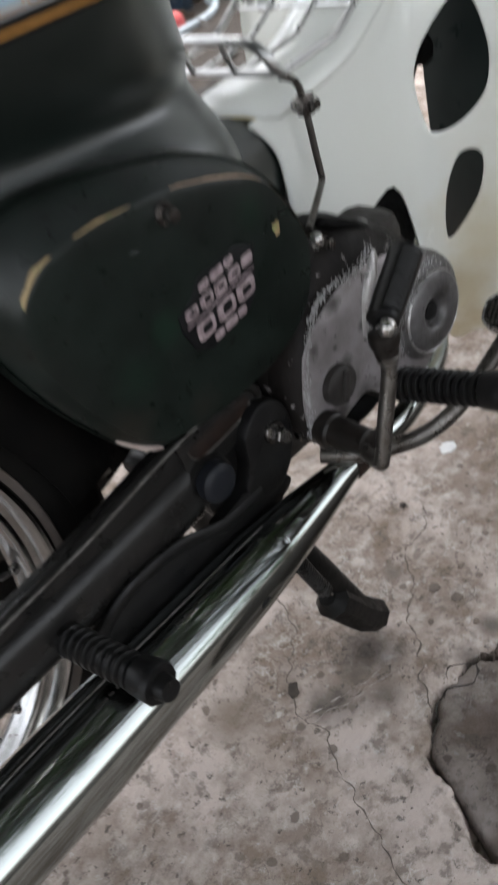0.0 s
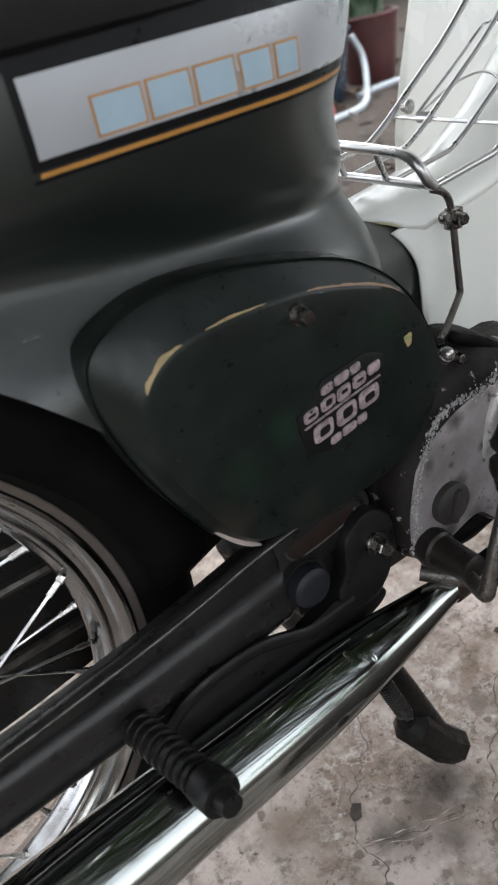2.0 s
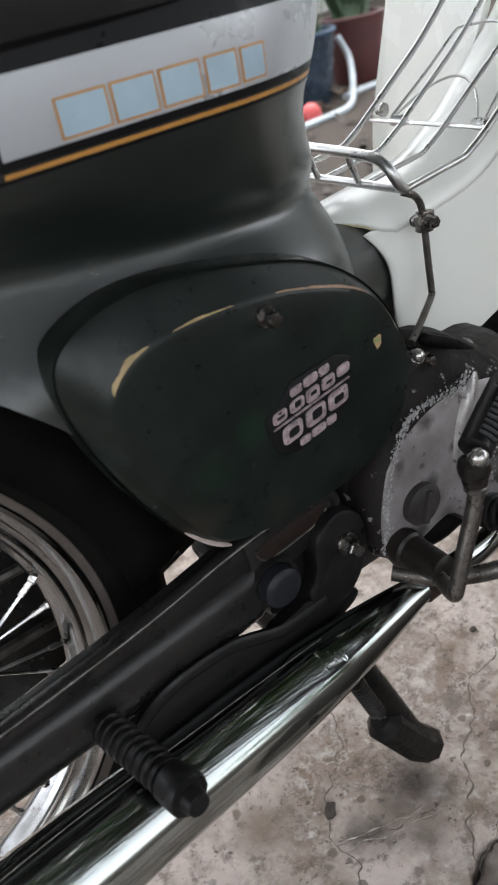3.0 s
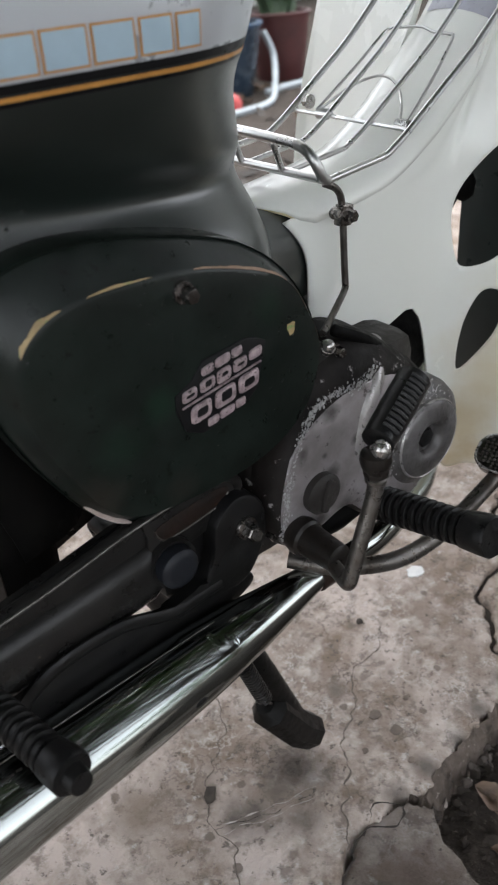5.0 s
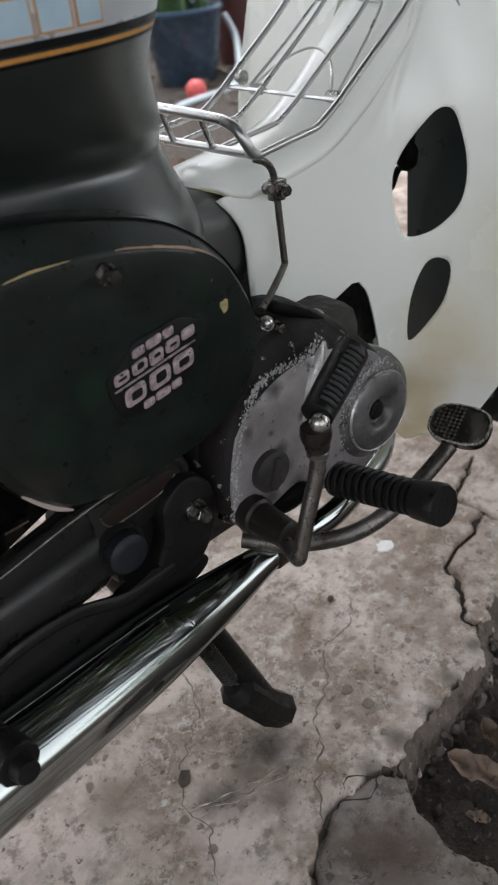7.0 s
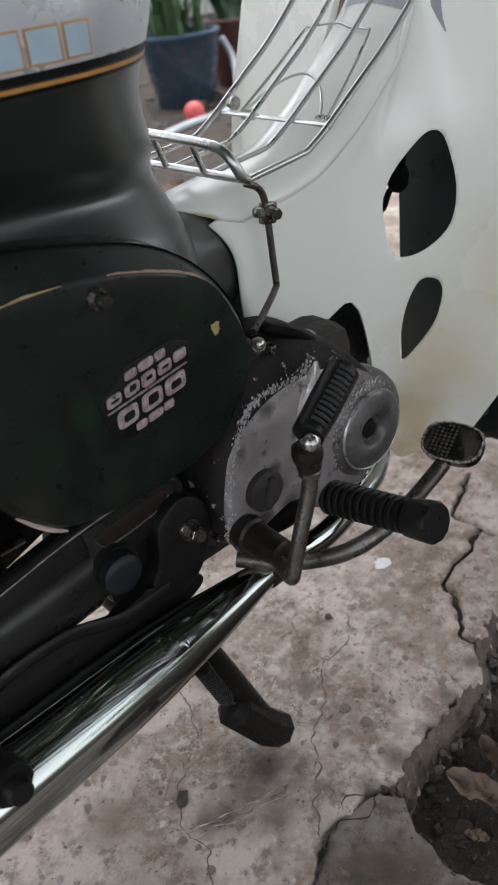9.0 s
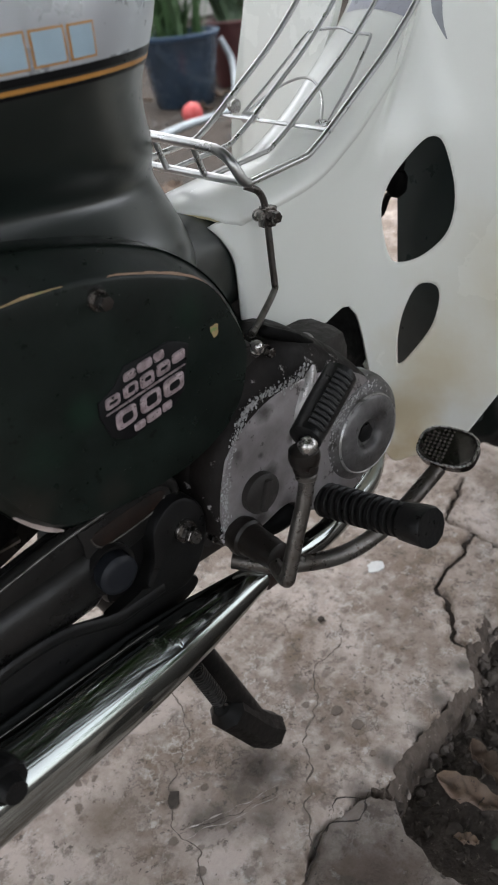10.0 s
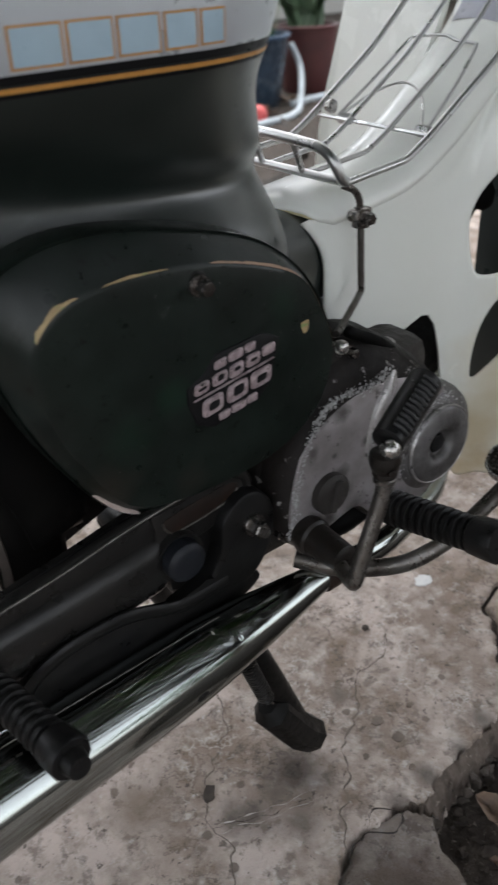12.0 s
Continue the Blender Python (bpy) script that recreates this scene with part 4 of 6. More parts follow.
case = part("crankcase_cover", loft(case_rings(((0.17, -0.120), (0.175, -0.1255), (0.19, -0.1270), (0.4, -0.1285), (0.8, -0.129), (0.96, -0.129)))), "alloy", engine, "worn grey alloy crankcase cover")
part("case_shoulder", loft(case_rings(((-0.01, -0.07), (0, -0.088), (0.0, -0.1), (0.03, -0.111), (0.08, -0.1195), (0.15, -0.1245), (0.18, -0.1252)))), "alloy_flaky", case, "rounded cover edge with flaking paint")
part("cover_ridge", tube(curve_pts([(0.122, -0.108, 0.325), (0.127, -0.1185, 0.348), (0.137, -0.1215, 0.376), (0.149, -0.1205, 0.398), (0.163, -0.111, 0.413), (0.178, -0.094, 0.420)], 8), 0.0105, 16), "alloy_rub", case, "rubbed alloy ridge")
CLUTCH = [(0.0475, -0.105), (0.0468, -0.118), (0.0440, -0.1260), (0.0390, -0.1305), (0.0345, -0.1320), (0.0330, -0.1352), (0.0305, -0.1372), (0.0200, -0.1380), (0.0160, -0.1378), (0.0135, -0.1360), (0.0120, -0.1300), (0.0003, -0.1295)]
clutch = part("clutch_cover", revolve([(r * 1.12, y) for r, y in CLUTCH], (0.212, 0, 0.328), "y", 56), "alloy_clutch", case, "round alloy clutch cover with flaking paint")
# Solid black hexagon gives the shade inside the adjuster hole.
part("adjuster_recess", revolve(disc_profile(0.0095, -0.128, -0.1335, 0.002), (0.212, 0, 0.328), "y", 6), "black", clutch, "black hexagonal plug for the shaded recess")
part("cover_rim", revolve([(0.0361, -0.1355), (0.0372, -0.1362), (0.0381, -0.1345), (0.0372, -0.1335)], (0.212, 0, 0.328), "y", 48, loop=True), "alloy_rub", clutch, "rubbed alloy rim")
plug = part("filler_plug", revolve([(0.0003, -0.1375), (0.014, -0.1375), (0.0178, -0.135), (0.0178, -0.122), (0.0195, -0.12)], (0.0835, 0, 0.334), "y", 28), "alloy_dark", case, "grimy filler plug")
part("plug_grip", block(0.0835, -0.1385, 0.334, 0.006, 0.005, 0.028, 0.0015, Matrix.Rotation(radians(18), 4, "Y")), "alloy_dark", plug)
for x, z in ((0.050, 0.288), (0.062, 0.392), (0.110, 0.432), (0.2565, 0.338), (0.226, 0.276)):
    x, z = leant(x, z)
    part("case_bolt", hexbolt(x, -0.108, z, 0.0042, 0.012), "bolt_dull", case)
for x, z, r in ((0.052, 0.286, 0.010), (0.095, 0.43, 0.010)):
    x, z = leant(x, z)
    part("bolt_boss", tube([(x, -0.085, z), (x, -0.112, z)], [r * 1.2, r], 16), "alloy_dark", case)
part("case_crown", loft([[V(0.130 + (p.x - 0.15) * s + dx, y, 0.348 + (p.z - 0.35) * s * float(np.interp(p.x, [0.14, 0.21], [0.92, 1.04]))) for p in cs] for s, y, dx in ((0.99, -0.03, 0.03), (1.0, -0.06, 0.022), (0.99, -0.082, 0.016), (0.955, -0.094, 0.014), (0.9, -0.099, 0.014))]), "alloy_flaky", engine, "grimy upper crankcase half")
rng = random.Random(17)
flake = bmesh.new()
EDGE = curve_pts([(x, y, z) for (x, z), y in ((leant(a, c), y) for a, y, c in [(0.054, -0.1262, 0.292), (0.0545, -0.1272, 0.328), (0.061, -0.1262, 0.362), (0.0735, -0.1240, 0.3885), (0.0907, -0.1245, 0.4017), (0.1209, -0.1262, 0.4055), (0.140, -0.1262, 0.414)])], 20)
for k in range(1700):
    p = EDGE[int(len(EDGE) * rng.random() ** 1.5)] + V(rng.gauss(0, 0.0024), rng.uniform(-0.0012, 0.0004), rng.gauss(0, 0.0024))
    s = 0.00025 + 0.0016 * rng.random() ** 4
    flake.faces.new([flake.verts.new(p + V(s * rng.uniform(0.6, 1.2) * math.cos(a) * 0.8, -0.0004, s * rng.uniform(0.6, 1.3) * math.sin(a))) for a in (2 * math.pi * q / 7 for q in range(7))])
for k in range(520):
    a, r = radians(rng.gauss(128, 34)), rng.gauss(0.0454, 0.0039)
    p = V(0.212 + r * math.cos(a), float(np.interp(r, [0.0386, 0.0437, 0.0493, 0.0524], [-0.1320, -0.1305, -0.1260, -0.118])) - 0.0006, 0.328 + r * math.sin(a))
    s = 0.0003 + 0.0013 * rng.random() ** 3
    flake.faces.new([flake.verts.new(p + V(s * rng.uniform(0.6, 1.2) * math.cos(q), 0, s * rng.uniform(0.6, 1.3) * math.sin(q))) for q in (2 * math.pi * n / 7 for n in range(7))])
part("paint_flake", flake, "flake", case, "pale flaked specks of old paint and oxide", smooth=False, kind="stuff")
part("case_top", tube(curve_pts([(0.094, -0.075, 0.424), (0.144, -0.07, 0.420), (0.204, -0.07, 0.395)], 5), 0.015, 12), "alloy_dark", engine)
breather = part("breather_pipe", tube(curve_pts([(0.1260, -0.1040, 0.4530), (0.1290, -0.1070, 0.4510), (0.1520, -0.1090, 0.4380), (0.1710, -0.1080, 0.4240), (0.1860, -0.1060, 0.4120)], 6), 0.0050, 12), "sooty", engine, "black breather hose")
part("hose_end", tube([(0.1840, -0.1060, 0.4130), (0.1860, -0.1060, 0.4120), (0.1970, -0.1040, 0.4020), (0.2000, -0.1030, 0.3990)], [0.0045, 0.0060, 0.0060, 0.0042], 14), "rusty", breather, "rusty hose end")
nut = revolve([(0.0062, -0.010), (0.0062, 0.002), (0.0052, 0.0028), (0.0050, 0.0048), (0.0036, 0.0070), (0.0016, 0.0080), (0.0002, 0.0082)], (0, 0, 0), "z", 18)
bmesh.ops.transform(nut, matrix=Matrix.Translation((0.1110, -0.1120, 0.4460)) @ V(-0.2, -0.75, 0.62).to_track_quat("Z", "Y").to_matrix().to_4x4(), verts=nut.verts)
part("head_bolt", nut, "bolt", engine, "shiny cap nut")
part("cylinder", loft([[V(x, y * w, 0.345 + z * h) for y, z in [(math.cos(a), math.sin(a)) for a in (2 * math.pi * k / 24 for k in range(24))]] for x, w, h in ((0.19, 0.05, 0.043), (0.214, 0.062, 0.059), (0.259, 0.062, 0.061), (0.278, 0.05, 0.048), (0.33, 0.036, 0.045))]), "sooty", engine, "sooty black cylinder")
part("case_foot", tube(curve_pts([(0.0780, -0.088, 0.3120), (0.0725, -0.094, 0.2975), (0.0670, -0.094, 0.2950)], 4), [0.014, 0.0155, 0.0165, 0.0172, 0.0175, 0.0172, 0.0160, 0.0130, 0.0080], 16), "alloy_flaky", engine, "grimy dark foot of the crankcase")
part("engine_underside", block(0.12, 0.0, 0.262, 0.20, 0.14, 0.05, 0.015), "alloy_dark", engine)

part("peg_bracket", tube(curve_pts([(0.1800, -0.09, 0.2660), (0.1510, -0.095, 0.2670), (0.1260, -0.09, 0.2590), (0.0850, -0.080, 0.2660)], 5), 0.0140, 12), "sooty", engine, "sooty footpeg bracket under the crankcase")

# kick starter
kick = part("kick_lever", tube(curve_pts([(0.057, -0.166, 0.302), (0.049, -0.188, 0.3025), (0.0445, -0.1985, 0.3075), (0.0465, -0.200, 0.316), (0.057, -0.200, 0.344), (0.068, -0.200, 0.372), (0.072, -0.200, 0.392)], 6), 0.0058, 12, flat=(1.0, 1.15)), "grey_steel", bike, "worn steel kick-start lever with folded rubber pedal")
part("kick_boss", revolve([(0.0003, -0.176), (0.009, -0.176), (0.0118, -0.174), (0.0126, -0.160), (0.0132, -0.150), (0.0138, -0.142), (0.0160, -0.140), (0.0165, -0.134), (0.0150, -0.128), (0.0150, -0.112), (0.0003, -0.112)], (0.0595, 0, 0.3055), "y", 28), "joint", kick, "grimy steel boss")
joint = part("kick_joint", tube([(0.0705, -0.200, 0.391), (0.0706, -0.200, 0.392), (0.0705, -0.2000, 0.3945), (0.0700, -0.2003, 0.397), (0.0697, -0.2005, 0.400), (0.0695, -0.2005, 0.405), (0.0694, -0.2005, 0.4105), (0.0694, -0.2005, 0.4135)], [0.0072, 0.0088, 0.0092, 0.0082, 0.0104, 0.0116, 0.0108, 0.0065], 20), "joint", kick, "greasy black pedal joint")
part("joint_pin", tube([(0.0660, -0.2080, 0.3995), (0.0652, -0.2120, 0.4000)], [0.0032, 0.0026], 10), "rusty", joint, "rusty joint pin")
part("joint_collar", tube([(0.0700, -0.200, 0.385), (0.0702, -0.200, 0.3865), (0.0705, -0.200, 0.3895), (0.0706, -0.200, 0.3910)], [0.0066, 0.0082, 0.0082, 0.0068], 20), "grey_steel", joint, "bare steel collar")
dome = revolve([(0.0068, -0.010), (0.0068, -0.001), (0.0060, 0.0016), (0.0040, 0.0036), (0.0018, 0.0045), (0.0002, 0.0047)], (0, 0, 0), "z", 20)
bmesh.ops.transform(dome, matrix=Matrix.Translation((0.0680, -0.2070, 0.4175)) @ V(-0.35, -0.65, 0.67).to_track_quat("Z", "Y").to_matrix().to_4x4(), verts=dome.verts)
part("joint_bolt", dome, "bolt", kick, "shiny domed bolt")
PEDAL0, PEDAL1 = V(0.073, -0.198, 0.416), V(0.132, -0.180, 0.437)
kp = part("pedal_rubber", tube([PEDAL0.lerp(PEDAL1, f) for f in (0, 0.02, 0.5, 0.97, 1.0)], [0.010, 0.012, 0.0128, 0.0128, 0.010], 20), "rubber", kick, "ribbed black rubber pedal")
ax = PEDAL1 - PEDAL0
ridge_dir = V(-0.45, -0.75, 0.48)
ridge_dir = (ridge_dir - ax.normalized() * ridge_dir.dot(ax.normalized())).normalized()
side_dir = ax.normalized().cross(ridge_dir)
for k in range(11):
    c = PEDAL0 + ax * (0.12 + 0.075 * k)
    part("rubber_rib", tube([c + ridge_dir * 0.0118 - side_dir * 0.0065, c + ridge_dir * 0.0130, c + ridge_dir * 0.0118 + side_dir * 0.0065], 0.0016, 6), "rubber", kp)

# brake pedal
brake = part("brake_pedal", tube(curve_pts([(0.055, -0.12, 0.275), (0.082, -0.150, 0.269), (0.135, -0.165, 0.2525), (0.188, -0.165, 0.2455), (0.228, -0.166, 0.2550), (0.258, -0.168, 0.268), (0.270, -0.170, 0.276)], 6), 0.0078, 12), "grey_steel", bike, "bare steel brake pedal with chequered pad")
PAD = look((0.283, -0.171, 0.290), (0.283 + 0.46, -0.171 + 0.10, 0.290 - 0.85)) @ Matrix.Scale(1.2, 4) @ Matrix.Diagonal((1, 1, -1, 1))
pad = bmesh.new()
loft([[PAD @ V(s * 0.0235 * math.copysign(abs(math.cos(a)) ** 0.7, math.cos(a)), s * 0.0165 * math.copysign(abs(math.sin(a)) ** 0.7, math.sin(a)), z) for a in (2 * math.pi * k / 28 for k in range(28))] for s, z in ((0.9, 0.006), (1.0, 0.004), (1.0, -0.003), (0.93, -0.0055), (0.88, -0.0045))], bm=pad)
part("pad", pad, "pad", brake, "shiny worn steel pad")
part("pad_rim", tube([PAD @ V(0.0232 * math.copysign(abs(math.cos(a)) ** 0.7, math.cos(a)), 0.0162 * math.copysign(abs(math.sin(a)) ** 0.7, math.sin(a)), -0.0040) for a in (2 * math.pi * k / 40 for k in range(40))], 0.0014, 8, closed=True), "bolt", brake, "bright worn rim")
pm = bmesh.new()
for i in range(-5, 6):
    for j in range(-4, 5):
        if (i / 5.6) ** 2 + (j / 4.6) ** 2 < 1 and i < 1:
            c = PAD @ V(i * 0.0036, j * 0.0033, -0.0045)
            q = [PAD @ V(i * 0.0036 + dx, j * 0.0033 + dy, -0.0045) for dx, dy in ((-0.0016, 0), (0, -0.0015), (0.0016, 0), (0, 0.0015))]
            vs = [pm.verts.new(p) for p in q]
            tp = pm.verts.new(PAD @ V(i * 0.0036, j * 0.0033, -0.0062))
            for k in range(4):
                pm.faces.new((vs[k], vs[(k + 1) % 4], tp))
part("chequering", pm, "grey_steel", brake, smooth=False, kind="stuff")

# ---- centre stand ----
stand = part("centre_stand", tube(curve_pts([(0.000, -0.085, 0.235), (0.022, -0.095, 0.175), (0.045, -0.101, 0.110), (0.066, -0.105, 0.050)], 5), 0.0125, 14, flat=(1.0, 1.1)), "stand", bike, "black steel centre stand resting on the concrete")
part("foot", tube([(0.030, -0.105, 0.102), (0.034, -0.106, 0.094), (0.064, -0.107, 0.042), (0.083, -0.107, 0.0200), (0.085, -0.107, 0.0175)], [0.010, 0.0190, 0.0195, 0.0185, 0.0150], 8, flat=(1.0, 1.0)), "stand", stand, "thick black foot")
part("stand_leg", tube(curve_pts([(-0.01, 0.085, 0.235), (0.012, 0.095, 0.170), (0.040, 0.102, 0.100), (0.078, 0.108, 0.014)], 5), 0.0135, 14), "stand", stand)
part("cross_bar", tube([(-0.01, -0.09, 0.235), (-0.01, 0.09, 0.235)], 0.012, 12), "stand", stand)
coil = [V(-0.001, -0.121, 0.190).lerp(V(0.017, -0.121, 0.136), k / 190) + V(0, 0.0068 * math.cos(k * 0.45), 0) + V(0.0064, 0, 0.0021) * math.sin(k * 0.45) for k in range(191)]
part("spring", tube(coil, 0.0013, 6), "steel", stand, "dark coil spring")
part("spring_hook", tube([(0.017, -0.121, 0.136), (0.024, -0.120, 0.122), (0.030, -0.114, 0.112)], 0.0012, 6), "grey_steel", stand)


# ---- leg shield ----
# plan of one wing from its rear inner edge beside the engine, round to its outer edge
WING = [(0.155, -0.0445), (0.20, -0.0445), (0.25, -0.0445), (0.30, -0.0445), (0.335, -0.0505), (0.362, -0.072), (0.382, -0.105), (0.395, -0.15), (0.40, -0.19), (0.395, -0.215), (0.385, -0.225)]
LOW = [0.430, 0.412, 0.396, 0.388, 0.215, 0.202, 0.212, 0.290, 0.355, 0.42, 0.46]
HOLES = [[(0.2255, 0.5438), (0.2403, 0.536), (0.2507, 0.496), (0.2446, 0.4595), (0.2213, 0.435), (0.1971, 0.429), (0.186, 0.4413), (0.179, 0.4806), (0.1867, 0.5056), (0.2081, 0.5311)],
         [(0.2215, 0.4067), (0.2352, 0.4025), (0.2371, 0.3848), (0.2278, 0.3543), (0.2008, 0.319), (0.1948, 0.3312), (0.1993, 0.3681), (0.2105, 0.3973)]]
# rear face of the tunnel over the frame tube, from the lip up to the steering head
TUNNEL = curve_pts([(0.162, 0, 0.5398), (0.18, 0, 0.5417), (0.20, 0, 0.5435), (0.246, 0, 0.551), (0.282, 0, 0.568), (0.315, 0, 0.590), (0.386, 0, 0.650), (0.400, 0, 0.690), (0.402, 0, 0.78), (0.402, 0, 0.93)], 8)
TUNNEL_HALF = 0.0452


def tunnel_point(k, y, lift=0.0):
    """A point of the rounded tunnel at the step k along it and y across, lifted off its surface."""
    d = TUNNEL[min(k + 1, len(TUNNEL) - 1)] - TUNNEL[max(k - 1, 0)]
    n = V(d.z, 0, -d.x).normalized()
    return TUNNEL[k] + n * (0.025 * (1 - math.sqrt(max(0.0, 1 - (y / TUNNEL_HALF) ** 2))) - lift) + V(0, y, 0)


SHOULDER = [tunnel_point(k, 0, -0.019) for k in range(len(TUNNEL))]


def shoulder_x(z):
    return float(np.interp(z, [p.z for p in SHOULDER], [p.x for p in SHOULDER]))


def half_width(z):
    return 1.0 - 0.5 * max(0.0, (z - 0.42) / 0.51) ** 1.4


def wing_point(cx, cy, z):
    """A point of the wing's plan carried to the height z, where the tunnel over the frame tube pushes it forward."""
    s = min(1.0, max(0.0, (z - 0.52) / 0.16))
    s = s * s * (3 - 2 * s)
    bend = 0.335 + 0.068 * s
    if cx < 0.335:
        t = (cx - 0.155) / 0.18
        rear = 0.155 - 0.032 * max(0.0, min(1.0, (z - 0.475) / 0.06)) ** 2
        if z > SHOULDER[0].z:
            rear = max(rear, shoulder_x(z))
        cx = (1 - t) * min(rear, bend - 0.010) + t * bend
        if 0.49 < z < 0.56:
            cy += 0.012 * min(1.0, (z - 0.49) / 0.035) ** 2 * max(0.0, 1 - 6 * t) * min(1.0, (0.56 - z) / 0.02)
    else:
        cx += 0.068 * s * (0.402 - cx) / 0.067
    if cy < -0.06:
        cy = -0.06 + (cy + 0.06) * (0.225 * half_width(z) - 0.06) / 0.165
    return cx, cy


def wing(sign):
    plan = curve_pts([(x, y, 0) for x, y in WING], 14)
    low = curve_pts([(z, 0, 0) for z in LOW], 14)
    plan, low = plan[:42:3] + plan[42:], low[:42:3] + low[42:]
    arc = [0.0]
    for a, c in zip(plan, plan[1:]):
        arc.append(arc[-1] + (c - a).length)
    N = 225
    bm = bmesh.new()
    grid, flat = [], []
    holes = []
    if sign < 0:
        for h in HOLES:
            hs = [(p.x, p.y) for p in curve_pts([(s, z, 0) for s, z in h], 8, True)]
            c = (sum(p[0] for p in hs) / len(hs), sum(p[1] for p in hs) / len(hs))
            hs = sorted((math.atan2(p[1] - c[1], p[0] - c[0]), math.hypot(p[0] - c[0], p[1] - c[1])) for p in hs)
            holes.append((c, [a for a, r in hs], [r for a, r in hs]))

    def rho(s, z):
        best = (9, None, None)
        for c, an, ra in holes:
            a = math.atan2(z - c[1], s - c[0])
            lim = float(np.interp(a, an, ra, period=2 * math.pi))
            v = math.hypot(s - c[0], z - c[1]) / lim
            if v < best[0]:
                best = (v, c, lim)
        return best

    for i, p in enumerate(plan):
        zb = low[i].x
        col, cof = [], []
        for k in range(N + 1):
            z = zb + (0.472 - zb) * k / 70 if k <= 70 else 0.472 + 0.458 * (k - 70) / (N - 70)
            s = arc[i]
            x, y = float(np.interp(s, arc, [q.x for q in plan])), float(np.interp(s, arc, [q.y for q in plan]))
            x, y = wing_point(x, y, z)
            col.append(bm.verts.new((x, -sign * y, z)))
            cof.append((s, z))
        grid.append(col)
        flat.append(cof)
    for i in range(len(plan) - 1):
        for k in range(N):
            if holes:
                q = [flat[i][k], flat[i + 1][k], flat[i + 1][k + 1], flat[i][k + 1]]
                if rho(sum(a for a, _ in q) / 4, sum(z for _, z in q) / 4)[0] < 1:
                    continue
            bm.faces.new((grid[i][k], grid[i + 1][k], grid[i + 1][k + 1], grid[i][k + 1]))
    where = {v: f for col, cof in zip(grid, flat) for v, f in zip(col, cof)}
    for v in [v for v in bm.verts if v.link_faces and v.is_boundary]:
        s, z = where[v]
        q, c, lim = rho(s, z)
        if c and q < 1.6 and lim * abs(q - 1) < 0.008:
            s, z = c[0] + (s - c[0]) / q, c[1] + (z - c[1]) / q
            x, y = wing_point(float(np.interp(s, arc, [p.x for p in plan])), float(np.interp(s, arc, [p.y for p in plan])), z)
            v.co = (x, -sign * y, z)
    loose = [v for v in bm.verts if not v.link_faces]
    bmesh.ops.delete(bm, geom=loose, context="VERTS")
    bmesh.ops.remove_doubles(bm, verts=bm.verts, dist=0.00003)
    bmesh.ops.dissolve_degenerate(bm, edges=bm.edges, dist=0.00001)
    return bm


shield = part("leg_shield", wing(-1), "shield", bike, "glossy ivory plastic leg shield with two oval openings, yellowed low down")
shield.modifiers.new("thickness", "SOLIDIFY").thickness = 0.0025
w2 = part("shield_wing", wing(1), "shield", shield)
w2.modifiers.new("thickness", "SOLIDIFY").thickness = 0.0025
ACROSS = [TUNNEL_HALF * math.sin(radians(a)) for a in range(-90, 91, 10)]
# the lip runs out to a narrow tongue towards the rear
rings = [[V(x, y * w, z - d * (1 - math.sqrt(max(0.0, 1 - (y / TUNNEL_HALF) ** 2)))) for y in ACROSS] for x, w, z, d in ((0.119, 0.10, 0.5330, 0.001), (0.123, 0.24, 0.5342, 0.003), (0.129, 0.40, 0.5353, 0.005), (0.136, 0.56, 0.5364, 0.008), (0.144, 0.73, 0.5375, 0.012), (0.152, 0.90, 0.5386, 0.019))]
rings += [[tunnel_point(k, y) for y in ACROSS] for k in range(len(TUNNEL))]
tunnel = part("tunnel_cover", loft(rings, closed_ring=False, cap=False), "shield", shield, "ivory plastic tunnel over the frame tube")
tunnel.modifiers.new("thickness", "SOLIDIFY").thickness = 0.0025
part("lip_edge", tube(curve_pts([(0.152, -0.0392, 0.5205), (0.144, -0.0325, 0.5255), (0.136, -0.0250, 0.5285), (0.129, -0.0178, 0.5300), (0.123, -0.0105, 0.5308), (0.119, -0.004, 0.5315), (0.1188, 0.004, 0.5315)], 5), 0.0023, 8), "shield_old", shield, "yellowed raw edge of the plastic")
# sticker strip across the tunnel high up
UP = [k for k, p in enumerate(TUNNEL) if 0.640 < p.z < 0.672]
st = [[tunnel_point(k, y, 0.0038) for y in (-0.040, -0.035, -0.027, -0.015, 0, 0.015, 0.027)] for k in UP]
sticker = part("sticker", loft(st, closed_ring=False, cap=False), "sticker", shield, "lavender grey sticker strip")


def on_wing(y, z, off=0.0034):
    """A point on the near wing at y, z, just proud of it."""
    pts = [wing_point(p.x, p.y, z) for p in curve_pts([(a, c, 0) for a, c in WING[4:9]], 20)]
    k = min(range(len(pts)), key=lambda i: abs(pts[i][1] - y))
    return V(pts[k][0] - off * 0.85, pts[k][1] - off * 0.5, z)


# Grey wedge laid on the wing in place of a shadow.
rows = [[on_wing(a + (c - a) * k / 4, z) for k in range(5)] for z, a, c in ((0.6205, -0.0775, -0.0765), (0.630, -0.0735, -0.0685), (0.640, -0.0700, -0.0600), (0.655, -0.0660, -0.0545))]
part("worn_mark", loft(rows, closed_ring=False, cap=False), "mark", shield, "grey wedge painted for a shadow")

